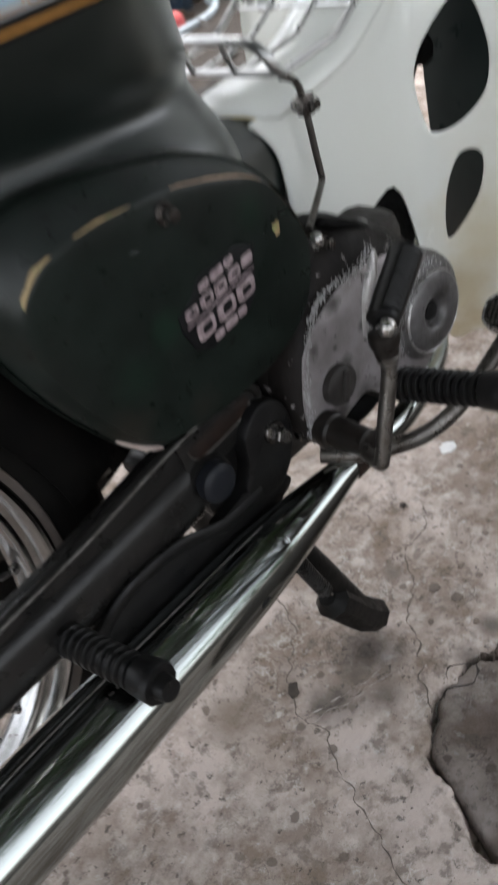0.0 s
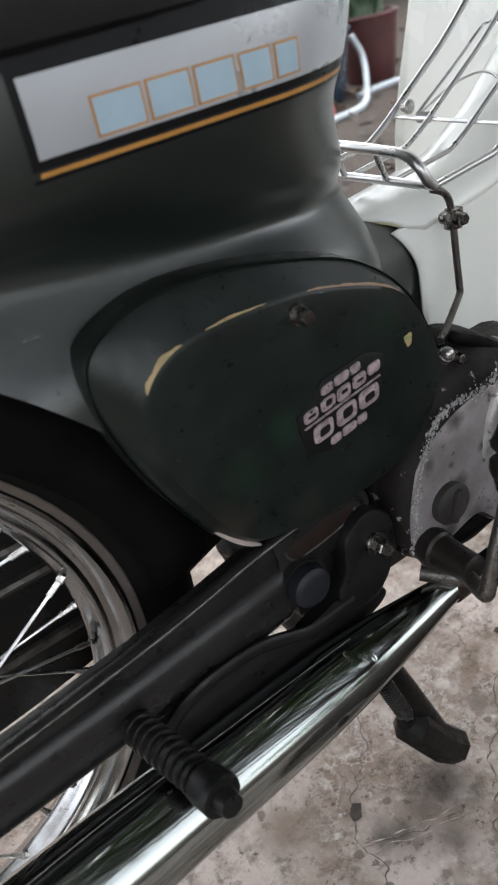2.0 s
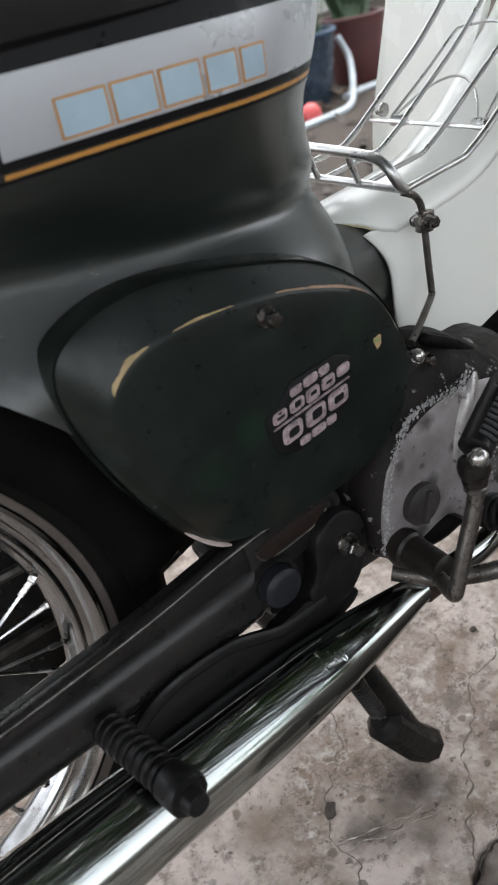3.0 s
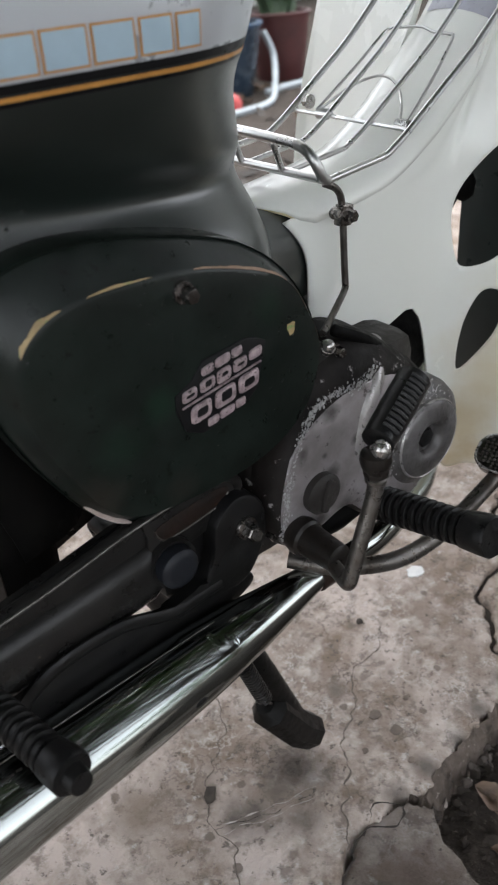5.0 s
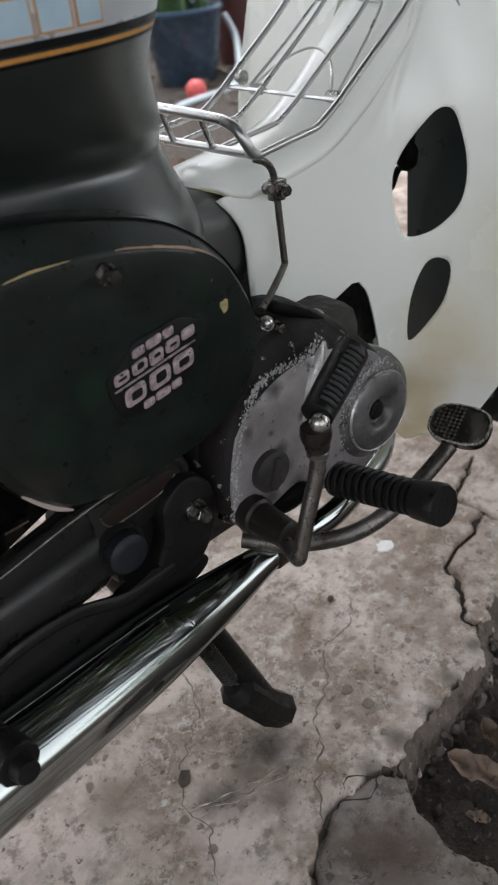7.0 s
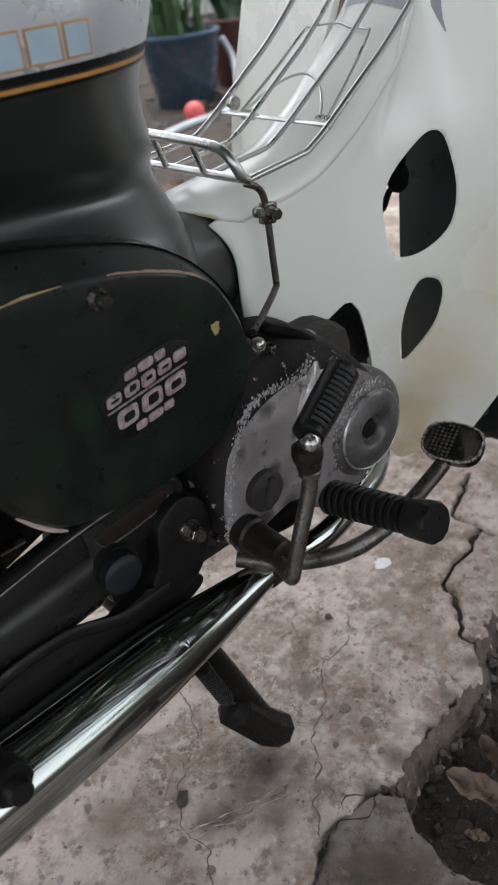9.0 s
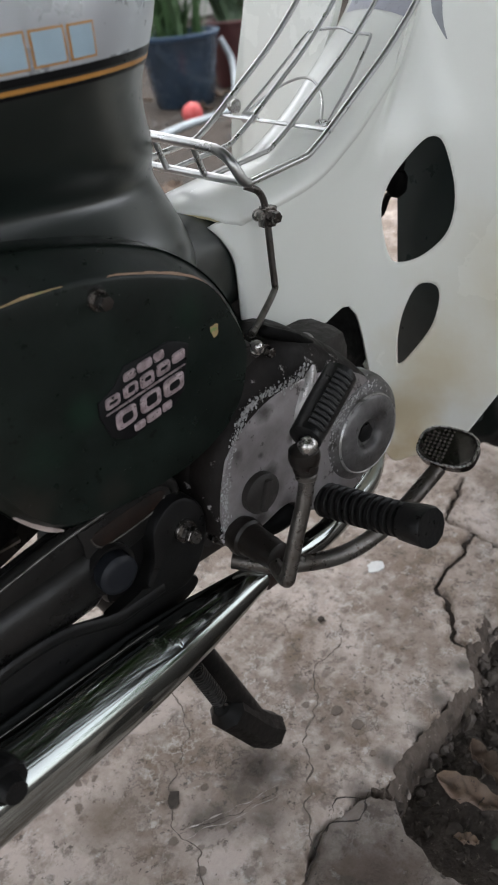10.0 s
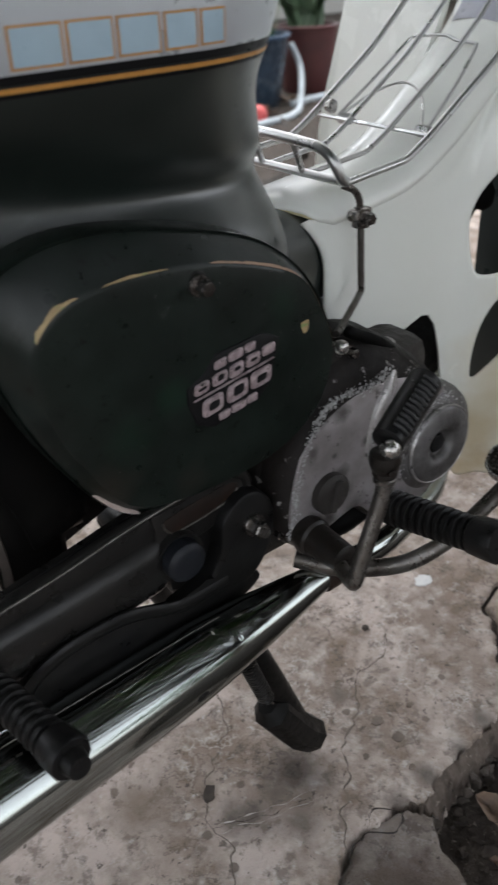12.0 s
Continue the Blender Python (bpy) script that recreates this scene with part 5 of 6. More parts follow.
cable = part("cable", tube(curve_pts([(0.432, -0.004, 0.53), (0.432, 0.004, 0.492), (0.431, 0.008, 0.474), (0.431, 0.021, 0.460), (0.431, 0.029, 0.442), (0.433, 0.043, 0.425), (0.436, 0.060, 0.33)], 6), 0.0036, 10), "sooty", bike, "black control cable behind the leg shield")
part("cable_boot", tube([(0.430, 0.004, 0.490), (0.430, 0.006, 0.484), (0.430, 0.009, 0.470), (0.430, 0.011, 0.464)], [0.006, 0.0105, 0.0115, 0.007], 12), "sooty", cable)

# ---- luggage rack ----
RUN = [(0.157, 0.5520), (0.190, 0.5550), (0.218, 0.5573), (0.2265, 0.5585), (0.2335, 0.5617), (0.250, 0.5708), (0.285, 0.5935), (0.325, 0.6195), (0.354, 0.6425), (0.370, 0.6570), (0.40, 0.685)]


def run(y, r, n=10):
    return tube(curve_pts([(x, y, z) for x, z in RUN], 6), r, n)


rack = part("luggage_rack", run(-0.0650, 0.0029), "wire", bike, "chromed wire luggage rack over the step-through")
for y, r in ((0.0780, 0.0029), (-0.020, 0.0022), (0.030, 0.0022)):
    part("rack_wire", run(y, r), "wire", rack)
part("rack_hoop", tube(curve_pts([(0.160, -0.0650, 0.5525), (0.1540, -0.0662, 0.5565), (0.1505, -0.0662, 0.5625), (0.1480, -0.0640, 0.5690), (0.147, -0.0585, 0.5745), (0.147, -0.0500, 0.5778), (0.147, -0.036, 0.5795), (0.147, 0.020, 0.5815), (0.147, 0.058, 0.5815), (0.1475, 0.0720, 0.5755), (0.1500, 0.0780, 0.5660), (0.1540, 0.0790, 0.5570), (0.160, 0.0780, 0.5525)], 6), 0.0042, 14), "wire", rack)
part("rack_wire", tube([(0.157, -0.0650, 0.5535), (0.157, 0.0780, 0.5535)], 0.0034, 10), "wire", rack)
for y in (-0.020, 0.030):
    part("rack_strut", tube(curve_pts([(0.147, y + 0.002, 0.581), (0.1535, y + 0.0005, 0.5585), (0.1555, y, 0.5545), (0.160, y, 0.5530)], 5), 0.0026, 10), "wire", rack)
part("rack_wire", tube([(0.2560, -0.0650, 0.5715), (0.2590, 0.0780, 0.5730)], 0.0019, 8), "wire", rack)
part("rack_clip", tube(curve_pts([(0.266, 0.055, 0.5740), (0.312, 0.054, 0.6015), (0.348, 0.051, 0.6265), (0.3545, 0.046, 0.6310), (0.3550, 0.036, 0.6320), (0.3535, 0.010, 0.6335), (0.3525, -0.004, 0.6300), (0.3515, -0.022, 0.6290), (0.347, -0.029, 0.6255), (0.3107, -0.0395, 0.6005), (0.2670, -0.0495, 0.5730)], 6), 0.0014, 8), "wire", rack, "sprung wire clip")
part("rack_clip", tube(curve_pts([(0.2700, 0.054, 0.5745), (0.2966, 0.040, 0.5910), (0.3080, 0.022, 0.5985), (0.3065, 0.004, 0.5985), (0.2983, -0.0131, 0.5925), (0.2850, -0.028, 0.5835), (0.2690, -0.0410, 0.5740)], 6), 0.0013, 8), "wire", rack, "sprung wire loop")
for s in (-1, 1):
    part("clip_spring", tube([V(0.2665 + 0.0042 * math.cos(k * 0.7), s * (0.0400 + 0.0135 * k / 63), 0.5715 + 0.0042 * math.sin(k * 0.7)) for k in range(64)], 0.0010, 6), "wire", rack, "small coil spring")
part("rack_screw", hexbolt(0.2670, 0.0640, 0.5800, 0.0046, 0.009, dirn=1), "bolt", rack)
stay = part("rack_stay", tube(curve_pts([(0.1570, -0.0640, 0.5510), (0.1610, -0.0660, 0.5490), (0.1680, -0.0660, 0.5450), (0.1730, -0.0660, 0.5380), (0.1750, -0.0660, 0.5270), (0.1760, -0.0660, 0.5120), (0.1770, -0.0660, 0.4860), (0.1770, -0.0670, 0.4670), (0.1740, -0.0690, 0.4610), (0.1530, -0.0800, 0.4550), (0.1310, -0.0920, 0.4510), (0.1200, -0.0980, 0.4500)], 6), 0.0029, 12), "grey_steel", rack, "bent steel stay with dull plating")
part("stay_bolt", hexbolt(0.1770, -0.068, 0.5230, 0.0050, 0.010), "bolt_dull", stay)
part("stay_clamp", block(0.1760, -0.0665, 0.5230, 0.0135, 0.0085, 0.017, 0.002, Matrix.Rotation(radians(8), 4, "Y")), "bolt_dull", stay, "small dull steel clamp")
part("stay_nut", hexbolt(0.1650, -0.066, 0.5270, 0.0036, 0.007), "bolt", stay)

# ---- ground ----
def blob(r, seed, squash=0.7, sub=2):
    bm = bmesh.new()
    bmesh.ops.create_icosphere(bm, subdivisions=sub, radius=r)
    for v in bm.verts:
        f = 1 + 0.42 * noise.noise(v.co * (1.3 / r) + V(seed, seed * 2.1, 0))
        v.co = V(v.co.x * f, v.co.y * f * 0.85, v.co.z * f * squash)
    return bm


def rock(r, rr, squash=0.75):
    """A ragged broken stone: a rough lump chipped flat on a few sides."""
    bm = bmesh.new()
    bmesh.ops.create_icosphere(bm, subdivisions=2 if r > 0.004 else 1, radius=r)
    k = rr.uniform(0, 50)
    cuts = [(V(rr.gauss(0, 1), rr.gauss(0, 1), rr.gauss(0, 1)).normalized(), r * rr.uniform(0.45, 0.8)) for _ in range(5)]
    for v in bm.verts:
        p = v.co * (1 + 0.75 * noise.noise(v.co * (1.5 / r) + V(k, k, 0)) + 0.35 * noise.noise(v.co * (3.4 / r) + V(0, k, k)))
        for n, d in cuts:
            over = p.dot(n) - d
            if over > 0:
                p -= n * over * 0.85
        v.co = V(p.x * 1.15, p.y * 0.9, p.z * squash)
    return bm


def near_poly(P, poly):
    """Signed distance to a polygon for many points: minus inside."""
    d = np.full(len(P), 9.0)
    inside = np.zeros(len(P), bool)
    for i in range(len(poly)):
        a, b2 = np.array(poly[i]), np.array(poly[(i + 1) % len(poly)])
        ab = b2 - a
        t = np.clip(((P - a) @ ab) / (ab @ ab), 0, 1)
        d = np.minimum(d, np.hypot(*(P - a - t[:, None] * ab).T))
        hit = (a[1] > P[:, 1]) != (b2[1] > P[:, 1])
        with np.errstate(divide="ignore", invalid="ignore"):
            xx = ab[0] * (P[:, 1] - a[1]) / (ab[1] if ab[1] else 1e-9) + a[0]
        inside ^= hit & (P[:, 0] < xx)
    return np.where(inside, -d, d)


def near_line(P, line):
    d = np.full(len(P), 9.0)
    for a, b2 in zip(line, line[1:]):
        a, b2 = np.array(a), np.array(b2)
        ab = b2 - a
        t = np.clip(((P - a) @ ab) / (ab @ ab), 0, 1)
        d = np.minimum(d, np.hypot(*(P - a - t[:, None] * ab).T))
    return d


def rough_field(P, s, octaves=3, seed=0):
    return np.array([noise.fractal(Vector((p[0] * s + seed, p[1] * s, seed * 1.7)), 0.8, 2.0, octaves) for p in P])


SOIL_HOLE = [(0.389, -0.165), (0.330, -0.186), (0.310, -0.203), (0.29, -0.212), (0.245, -0.216), (0.205, -0.222), (0.165, -0.222), (0.124, -0.233), (0.109, -0.217), (0.069, -0.210), (0.038, -0.211), (-0.003, -0.234), (-0.05, -0.33), (-0.03, -0.45), (0.1, -0.9), (0.4, -1.5), (2.9, -1.5), (2.9, -0.25), (0.6, -0.19), (0.45, -0.185)]
FRAGMENT = [(0.107, -0.218), (0.070, -0.2105), (0.039, -0.2115), (-0.002, -0.2345), (-0.050, -0.33), (-0.02, -0.42), (0.08, -0.44), (0.105, -0.346), (0.094, -0.307), (0.099, -0.266), (0.118, -0.238)]
CRACKS = [([(0.60, 0.02), (0.508, -0.016), (0.504, -0.064), (0.482, -0.066), (0.461, -0.079), (0.428, -0.077), (0.388, -0.089), (0.373, -0.117), (0.345, -0.142), (0.328, -0.158), (0.328, -0.184)], 0.0034),
          ([(0.504, -0.064), (0.501, -0.103), (0.56, -0.15)], 0.0022),
          ([(0.26, -0.045), (0.233, -0.067), (0.205, -0.068), (0.179, -0.074), (0.156, -0.100), (0.124, -0.121), (0.099, -0.140), (0.091, -0.155), (0.070, -0.172), (0.052, -0.190), (0.031, -0.215)], 0.0010),
          ([(0.06, 0.05), (0.052, 0.023), (0.030, -0.025), (0.011, -0.047), (-0.017, -0.065), (-0.030, -0.079), (-0.047, -0.104), (-0.050, -0.118), (-0.045, -0.138), (-0.064, -0.165), (-0.10, -0.25), (-0.16, -0.40)], 0.0007),
          ([(0.051, -0.215), (0.068, -0.204), (0.085, -0.200), (0.097, -0.215)], 0.0007),
          ([(0.112, -0.219), (0.096, -0.221), (0.079, -0.226), (0.061, -0.212), (0.050, -0.213), (0.035, -0.217), (0.004, -0.234)], 0.0010)]


def grid_axis(lo, fine0, fine1, hi, step):
    mid = list(np.arange(fine0, fine1 + step / 2, step))
    out, s, x = [], step, fine1
    while x < hi:
        s *= 1.35
        x = min(x + s, hi)
        out.append(x)
    pre, s, x = [], step, fine0
    while x > lo:
        s *= 1.35
        x = max(x - s, lo)
        pre.append(x)
    return np.array(pre[::-1] + mid + out)


def sheet(name, xs, ys, zf, keep, mat, parent, label, kind=""):
    X, Y = np.meshgrid(xs, ys)
    P = np.stack([X.ravel(), Y.ravel()], 1)
    Z, ok = zf(P), keep(P)
    nx = len(xs)
    faces = []
    for j in range(len(ys) - 1):
        for i in range(nx - 1):
            q = (j * nx + i, j * nx + i + 1, (j + 1) * nx + i + 1, (j + 1) * nx + i)
            if ok[q[0]] or ok[q[1]] or ok[q[2]] or ok[q[3]]:
                faces.append(q)
    me = bpy.data.meshes.new(name)
    me.from_pydata(np.column_stack([P, Z]).tolist(), [], faces)
    me.polygons.foreach_set("use_smooth", [True] * len(faces))
    me.materials.append(M[mat])
    bm = bmesh.new()
    bm.from_mesh(me)
    bmesh.ops.delete(bm, geom=[v for v in bm.verts if not v.link_faces], context="VERTS")
    bm.to_mesh(me)
    bm.free()
    ob = new(name, me)
    ob.parent = parent
    return tagged(ob, label, kind=kind)


pavement = thing("pavement", "cracked stained concrete paving with a broken edge", "paving", kind="structure")


def slab_height(P):
    wob = rough_field(P, 22, 3, 3.1) * 0.007 + rough_field(P, 90, 2, 8.0) * 0.0025
    d = near_poly(P, SOIL_HOLE) + wob
    z = -0.0012 - 0.0016 * np.clip(rough_field(P, 35, 4, 1.0), -1, 1) - 0.0022 * np.clip(rough_field(P, 70, 2, 5.0) - 0.35, 0, 1)
    e = d + rough_field(P, 45, 3, 4.4) * 0.005
    drop = np.clip((0.0075 - e) / 0.004, 0, 1)
    z -= 0.0015 * np.clip(1 - e / 0.03, 0, 1) + 0.011 * drop ** 0.8 + np.where(drop > 0, 0.014 * np.clip(1 - e / 0.006, 0, 1) + 0.004 * rough_field(P, 110, 2, 7.7), 0)
    z = np.where(d < 0, -0.021 - np.clip(-d * 3.5, 0, 0.07), z)
    wc = rough_field(P, 60, 2, 6.0)
    for line, w in [q for q in CRACKS if q[1] > 0.0015]:
        c = near_line(P + np.stack([wc, -wc], 1) * 0.004, line)
        z -= 0.016 * np.clip(1.25 - c / (w * (1.0 + 0.3 * wc)), 0, 1) + 0.0010 * np.clip(1 - c / (w * 4), 0, 1)
    far = np.clip((P[:, 1] - 0.93 - 0.6 * np.clip((P[:, 0] - 1.3) / 0.3, 0, 1) - 0.05 * np.sin(P[:, 0] * 6) - wob * 4) / 0.03, 0, 1)
    near = np.clip((-1.3 - P[:, 1] + wob * 2) / 0.02, 0, 1)
    return z - far * 0.08 - near * 0.08


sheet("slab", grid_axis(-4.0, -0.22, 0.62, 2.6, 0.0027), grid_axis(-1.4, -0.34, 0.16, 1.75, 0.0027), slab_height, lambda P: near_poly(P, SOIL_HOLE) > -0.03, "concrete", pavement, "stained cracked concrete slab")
# soil caught in the cracks
for line, w in CRACKS:
    pts = curve_pts([(x, y, 0) for x, y in line], 14 if w > 0.0015 else 30)
    rows = []
    for k, p in enumerate(pts):
        wc = noise.fractal(Vector((p.x * 60 + 6, p.y * 60, 10.2)), 0.8, 2.0, 2)
        d = (pts[min(k + 1, len(pts) - 1)] - pts[max(k - 1, 0)]).normalized()
        c = p - V(wc, -wc, 0) * 0.004
        if w > 0.0015:
            s = V(-d.y, d.x, 0) * w * 1.1
            c.z = -0.0085
        else:
            s = V(-d.y, d.x, 0) * w * max(0.12, 0.75 + 1.1 * noise.noise(V(p.x * 90, p.y * 90, 2)))
            c.z = max(float(slab_height(np.array([[c.x, c.y]]))[0]), -0.0022) + 0.0007
        rows.append([c - s, c + s])
    part("crack_soil", loft(rows, closed_ring=False, cap=False), "soil" if w > 0.0015 else "crack_dirt" if w > 0.0006 and len(line) > 8 else "crack_dark", pavement, "dark soil in a crack")
for x, y, r, sd in ((0.160, -0.156, 0.0085, 3), (0.159, -0.128, 0.0075, 9), (0.118, -0.152, 0.004, 5), (0.20, -0.135, 0.0035, 6), (0.145, -0.19, 0.004, 8)):
    rr = random.Random(sd)
    part("stone_chip", plate([(x + r * rr.uniform(0.7, 1.15) * math.cos(a), y + r * rr.uniform(0.6, 1.0) * math.sin(a)) for a in (2 * math.pi * k / 7 for k in range(7))], -0.004, 0.0002, 0.0004, axis="z"), "slab_chip", pavement)
rr = random.Random(31)
part("stone_chip", plate([(-0.0305 + (0.0075 * math.cos(a) - 0.0045 * math.sin(a)) * rr.uniform(0.8, 1.15), -0.0825 + (0.0075 * math.cos(a) + 0.0045 * math.sin(a)) * rr.uniform(0.8, 1.1)) for a in (2 * math.pi * k / 10 for k in range(10))], -0.004, 0.0003, 0.0004, axis="z"), "stone", pavement)
# curved scrape where a skin of cement has lifted
for dy, w, z, mt in ((0.0030, 0.0008, 0.0008, "pale_cement"), (-0.0030, 0.0006, 0.0008, "soil"), (-0.0085, 0.0006, 0.0008, "pale_cement")):
    rows = []
    pts = curve_pts([(-0.056, -0.112, 0), (-0.030, -0.121, 0), (-0.002, -0.1325, 0), (0.025, -0.141, 0), (0.053, -0.1480, 0)], 26)
    for k, p in enumerate(pts):
        q = p + V(0, dy + 0.0050 * noise.noise(V(k * 0.06, dy * 900, 1)), 0)
        s = w * max(0.08, math.sin(math.pi * (k + 1) / (len(pts) + 1)) ** 0.6 * (0.45 + 1.6 * noise.noise(V(k * 0.11, dy * 700, 5))))
        rows.append([V(q.x, q.y - s, float(slab_height(np.array([[q.x, q.y - s]]))[0]) + z), V(q.x, q.y + s, float(slab_height(np.array([[q.x, q.y + s]]))[0]) + z)])
    part("scrape", loft(rows, closed_ring=False, cap=False), mt, pavement)
pebble = part("pebble", blob(0.0045, 4, 0.6), "stone", None, "small dark pebble lying on the concrete")
pebble.location = (0.246, -0.023, 0.0015)
tagged(pebble, category="pebble")
sheet("slab_fragment", np.arange(-0.08, 0.15, 0.004), np.arange(-0.47, -0.19, 0.004),
      lambda P: (lambda d: np.where(d > 0, -0.0045 - np.clip(d * 5, 0, 0.06), -0.0025 - 0.002 * np.clip(1 + d / 0.012, 0, 1) ** 2))(near_poly(P, FRAGMENT) + rough_field(P, 30, 3, 2.2) * 0.004) + 0.0007 * rough_field(P, 40, 3, 9.0),
      lambda P: near_poly(P, FRAGMENT) < 0.016, "concrete_worn", pavement, "worn grey slab fragment")


def soil_height(P):
    d = np.hypot(P[:, 0] - 0.3, P[:, 1] + 0.3)
    nearby = np.clip(1 - d / 1.5, 0, 1)
    hz = -0.045 + nearby * (0.012 * rough_field(P, 9, 4, 4.0) + 0.008 * rough_field(P, 40, 3, 7.0))
    return hz + 0.03 * np.clip((P[:, 1] - 1.0) / 0.6, 0, 1)


ground = sheet("ground", grid_axis(-60, -0.1, 1.0, 60, 0.012), grid_axis(-60, -0.75, -0.1, 60, 0.012), soil_height, lambda P: np.ones(len(P), bool), "soil", None, "damp dark garden soil with dead leaves", "structure")
tagged(ground, category="ground")


# broken stones lying in the soil
rng = random.Random(5)
gravel = bmesh.new()
for k in range(2600):
    x, y = rng.uniform(0.06, 0.62), rng.uniform(-0.46, -0.17)
    r = 0.0009 + 0.0080 * rng.random() ** 5
    if near_poly(np.array([[x, y]]), SOIL_HOLE)[0] > -0.004 or near_poly(np.array([[x, y]]), FRAGMENT)[0] < 0.004:
        continue
    b2 = rock(r, rng, 0.65)
    me = bpy.data.meshes.new("tmp")
    b2.to_mesh(me)
    b2.free()
    me.transform(pose(x, y, float(soil_height(np.array([[x, y]]))[0]) + r * 0.25, rng.uniform(-30, 30), rng.uniform(-30, 30), rng.uniform(0, 360)))
    gravel.from_mesh(me)
    bpy.data.meshes.remove(me)
chips = bmesh.new()
for k in range(60):
    x, y = rng.uniform(0.08, 0.5), rng.uniform(-0.42, -0.19)
    if near_poly(np.array([[x, y]]), SOIL_HOLE)[0] > -0.003 or near_poly(np.array([[x, y]]), FRAGMENT)[0] < 0.003:
        continue
    s = 0.0012 + 0.004 * rng.random() ** 3
    m = pose(x, y, float(soil_height(np.array([[x, y]]))[0]) + 0.006, rng.uniform(-40, 40), rng.uniform(-40, 40), rng.uniform(0, 360))
    ring = [m @ V(s * rng.uniform(0.7, 1.2) * math.cos(a), s * rng.uniform(0.5, 1.0) * math.sin(a), 0) for a in (2 * math.pi * q / 6 for q in range(6))]
    loft([ring, [p + V(0, 0, s * 0.35) for p in ring]], bm=chips)
edge_pts = [p for p in curve_pts([(x, y, 0) for x, y in SOIL_HOLE[:9]], 7)]
for k in range(90):
    p = edge_pts[rng.randrange(len(edge_pts))]
    x, y = p.x + rng.gauss(0, 0.004), p.y - abs(rng.gauss(0.002, 0.007))
    if near_poly(np.array([[x, y]]), FRAGMENT)[0] < 0.004:
        continue
    b2 = rock(0.0015 + 0.0075 * rng.random() ** 3.5, rng, 0.8)
    me = bpy.data.meshes.new("tmp")
    bmesh.ops.transform(b2, matrix=pose(x, y, rng.uniform(-0.034, -0.022), rng.uniform(0, 360), rng.uniform(0, 360), 0), verts=b2.verts)
    b2.to_mesh(me)
    b2.free()
    chips.from_mesh(me)
    bpy.data.meshes.remove(me)
rows = []
for k, p in enumerate(edge_pts):
    d = (edge_pts[min(k + 1, len(edge_pts) - 1)] - edge_pts[max(k - 1, 0)]).normalized()
    out = V(d.y, -d.x, 0)
    if near_poly(np.array([[p.x + out.x * 0.004, p.y + out.y * 0.004]]), SOIL_HOLE)[0] > 0:
        out = -out
    row = []
    for q, (off, z) in enumerate(((-0.0125, -0.0120), (-0.0095, -0.0042), (-0.0065, -0.0060), (-0.002, -0.0105), (0.0015, -0.017), (0.0045, -0.028), (0.008, -0.055))):
        a = 0.0040 * noise.fractal(V(p.x * 90, p.y * 90, q * 0.55), 0.8, 2.0, 3) + 0.0034 * noise.noise(V(p.x * 420, p.y * 420, q * 1.7))
        row.append(p + out * (off + a) + V(0, 0, z + 0.0032 * noise.fractal(V(p.x * 120, p.y * 120, q * 0.8 + 9), 0.8, 2.0, 3) * min(1, q * 0.4) + 0.0036 * noise.noise(V(p.x * 420, p.y * 420, q * 1.9 + 4)) * min(1, q * 0.4)))
    rows.append(row)
part("broken_edge", loft(rows, closed_ring=False, cap=False), "broken_face", pavement, "brown broken face of the slab edge", smooth=False)
rb = part("rubble", chips, "chip_stone", None, "pale chips of broken concrete lying in the soil", smooth=False, kind="stuff")
tagged(rb, category="rubble")
g = part("gravel", gravel, "stone", None, "broken grey stones and rubble lying in the dark soil", smooth=False, kind="stuff")
tagged(g, category="gravel")


def dry_leaf(length, width, seed, name="dead_leaf"):
    """A curled dead leaf lying along x."""
    bm = bmesh.new()
    rr = random.Random(seed)
    rows = []
    c1, c2 = rr.uniform(0.5, 1.0), rr.uniform(-0.3, 0.4)
    for i in range(15):
        t = i / 14
        w = width * math.sin(math.pi * t ** 0.8) ** 0.8 * (1 + 0.10 * math.sin(i * 2.1 + seed) + rr.uniform(-0.07, 0.07)) + 0.0006
        rows.append([V((t - 0.5) * length, u * w / 2, length * (c1 * (abs(u) ** 1.6) * 0.25 + c2 * 0.3 * (t - 0.5) ** 2 + 0.040 * math.sin(i * 1.3 + u * 4 + seed) + 0.024 * math.sin(i * 2.9 - u * 6) + 0.06 * noise.noise(V(i * 0.45, u * 1.6, seed * 3.0)) + (0.03 * abs(u) * math.sin(i * 0.9 + seed)))) for u in (-1, -0.6, -0.25, 0, 0.25, 0.6, 1)])
    loft(rows, closed_ring=False, cap=False, bm=bm)
    me = bpy.data.meshes.new(name)
    bm.to_mesh(me)
    bm.free()
    me.polygons.foreach_set("use_smooth", [True] * len(me.polygons))
    me.materials.append(M["leaf_dry"])
    return me


LEAVES = [dry_leaf(0.09, 0.035, 1), dry_leaf(0.07, 0.03, 2), dry_leaf(0.06, 0.035, 3)]


def put_leaf(x, y, z, turn, size, k, tilt=0):
    ob = new("dead_leaf", LEAVES[k])
    ob.matrix_basis = pose(x, y, z, tilt, 0, turn) @ Matrix.Diagonal((size, size, size, 1))
    return tagged(ob, "curled brown dead leaf lying on dark soil", "leaf", "dead leaves")


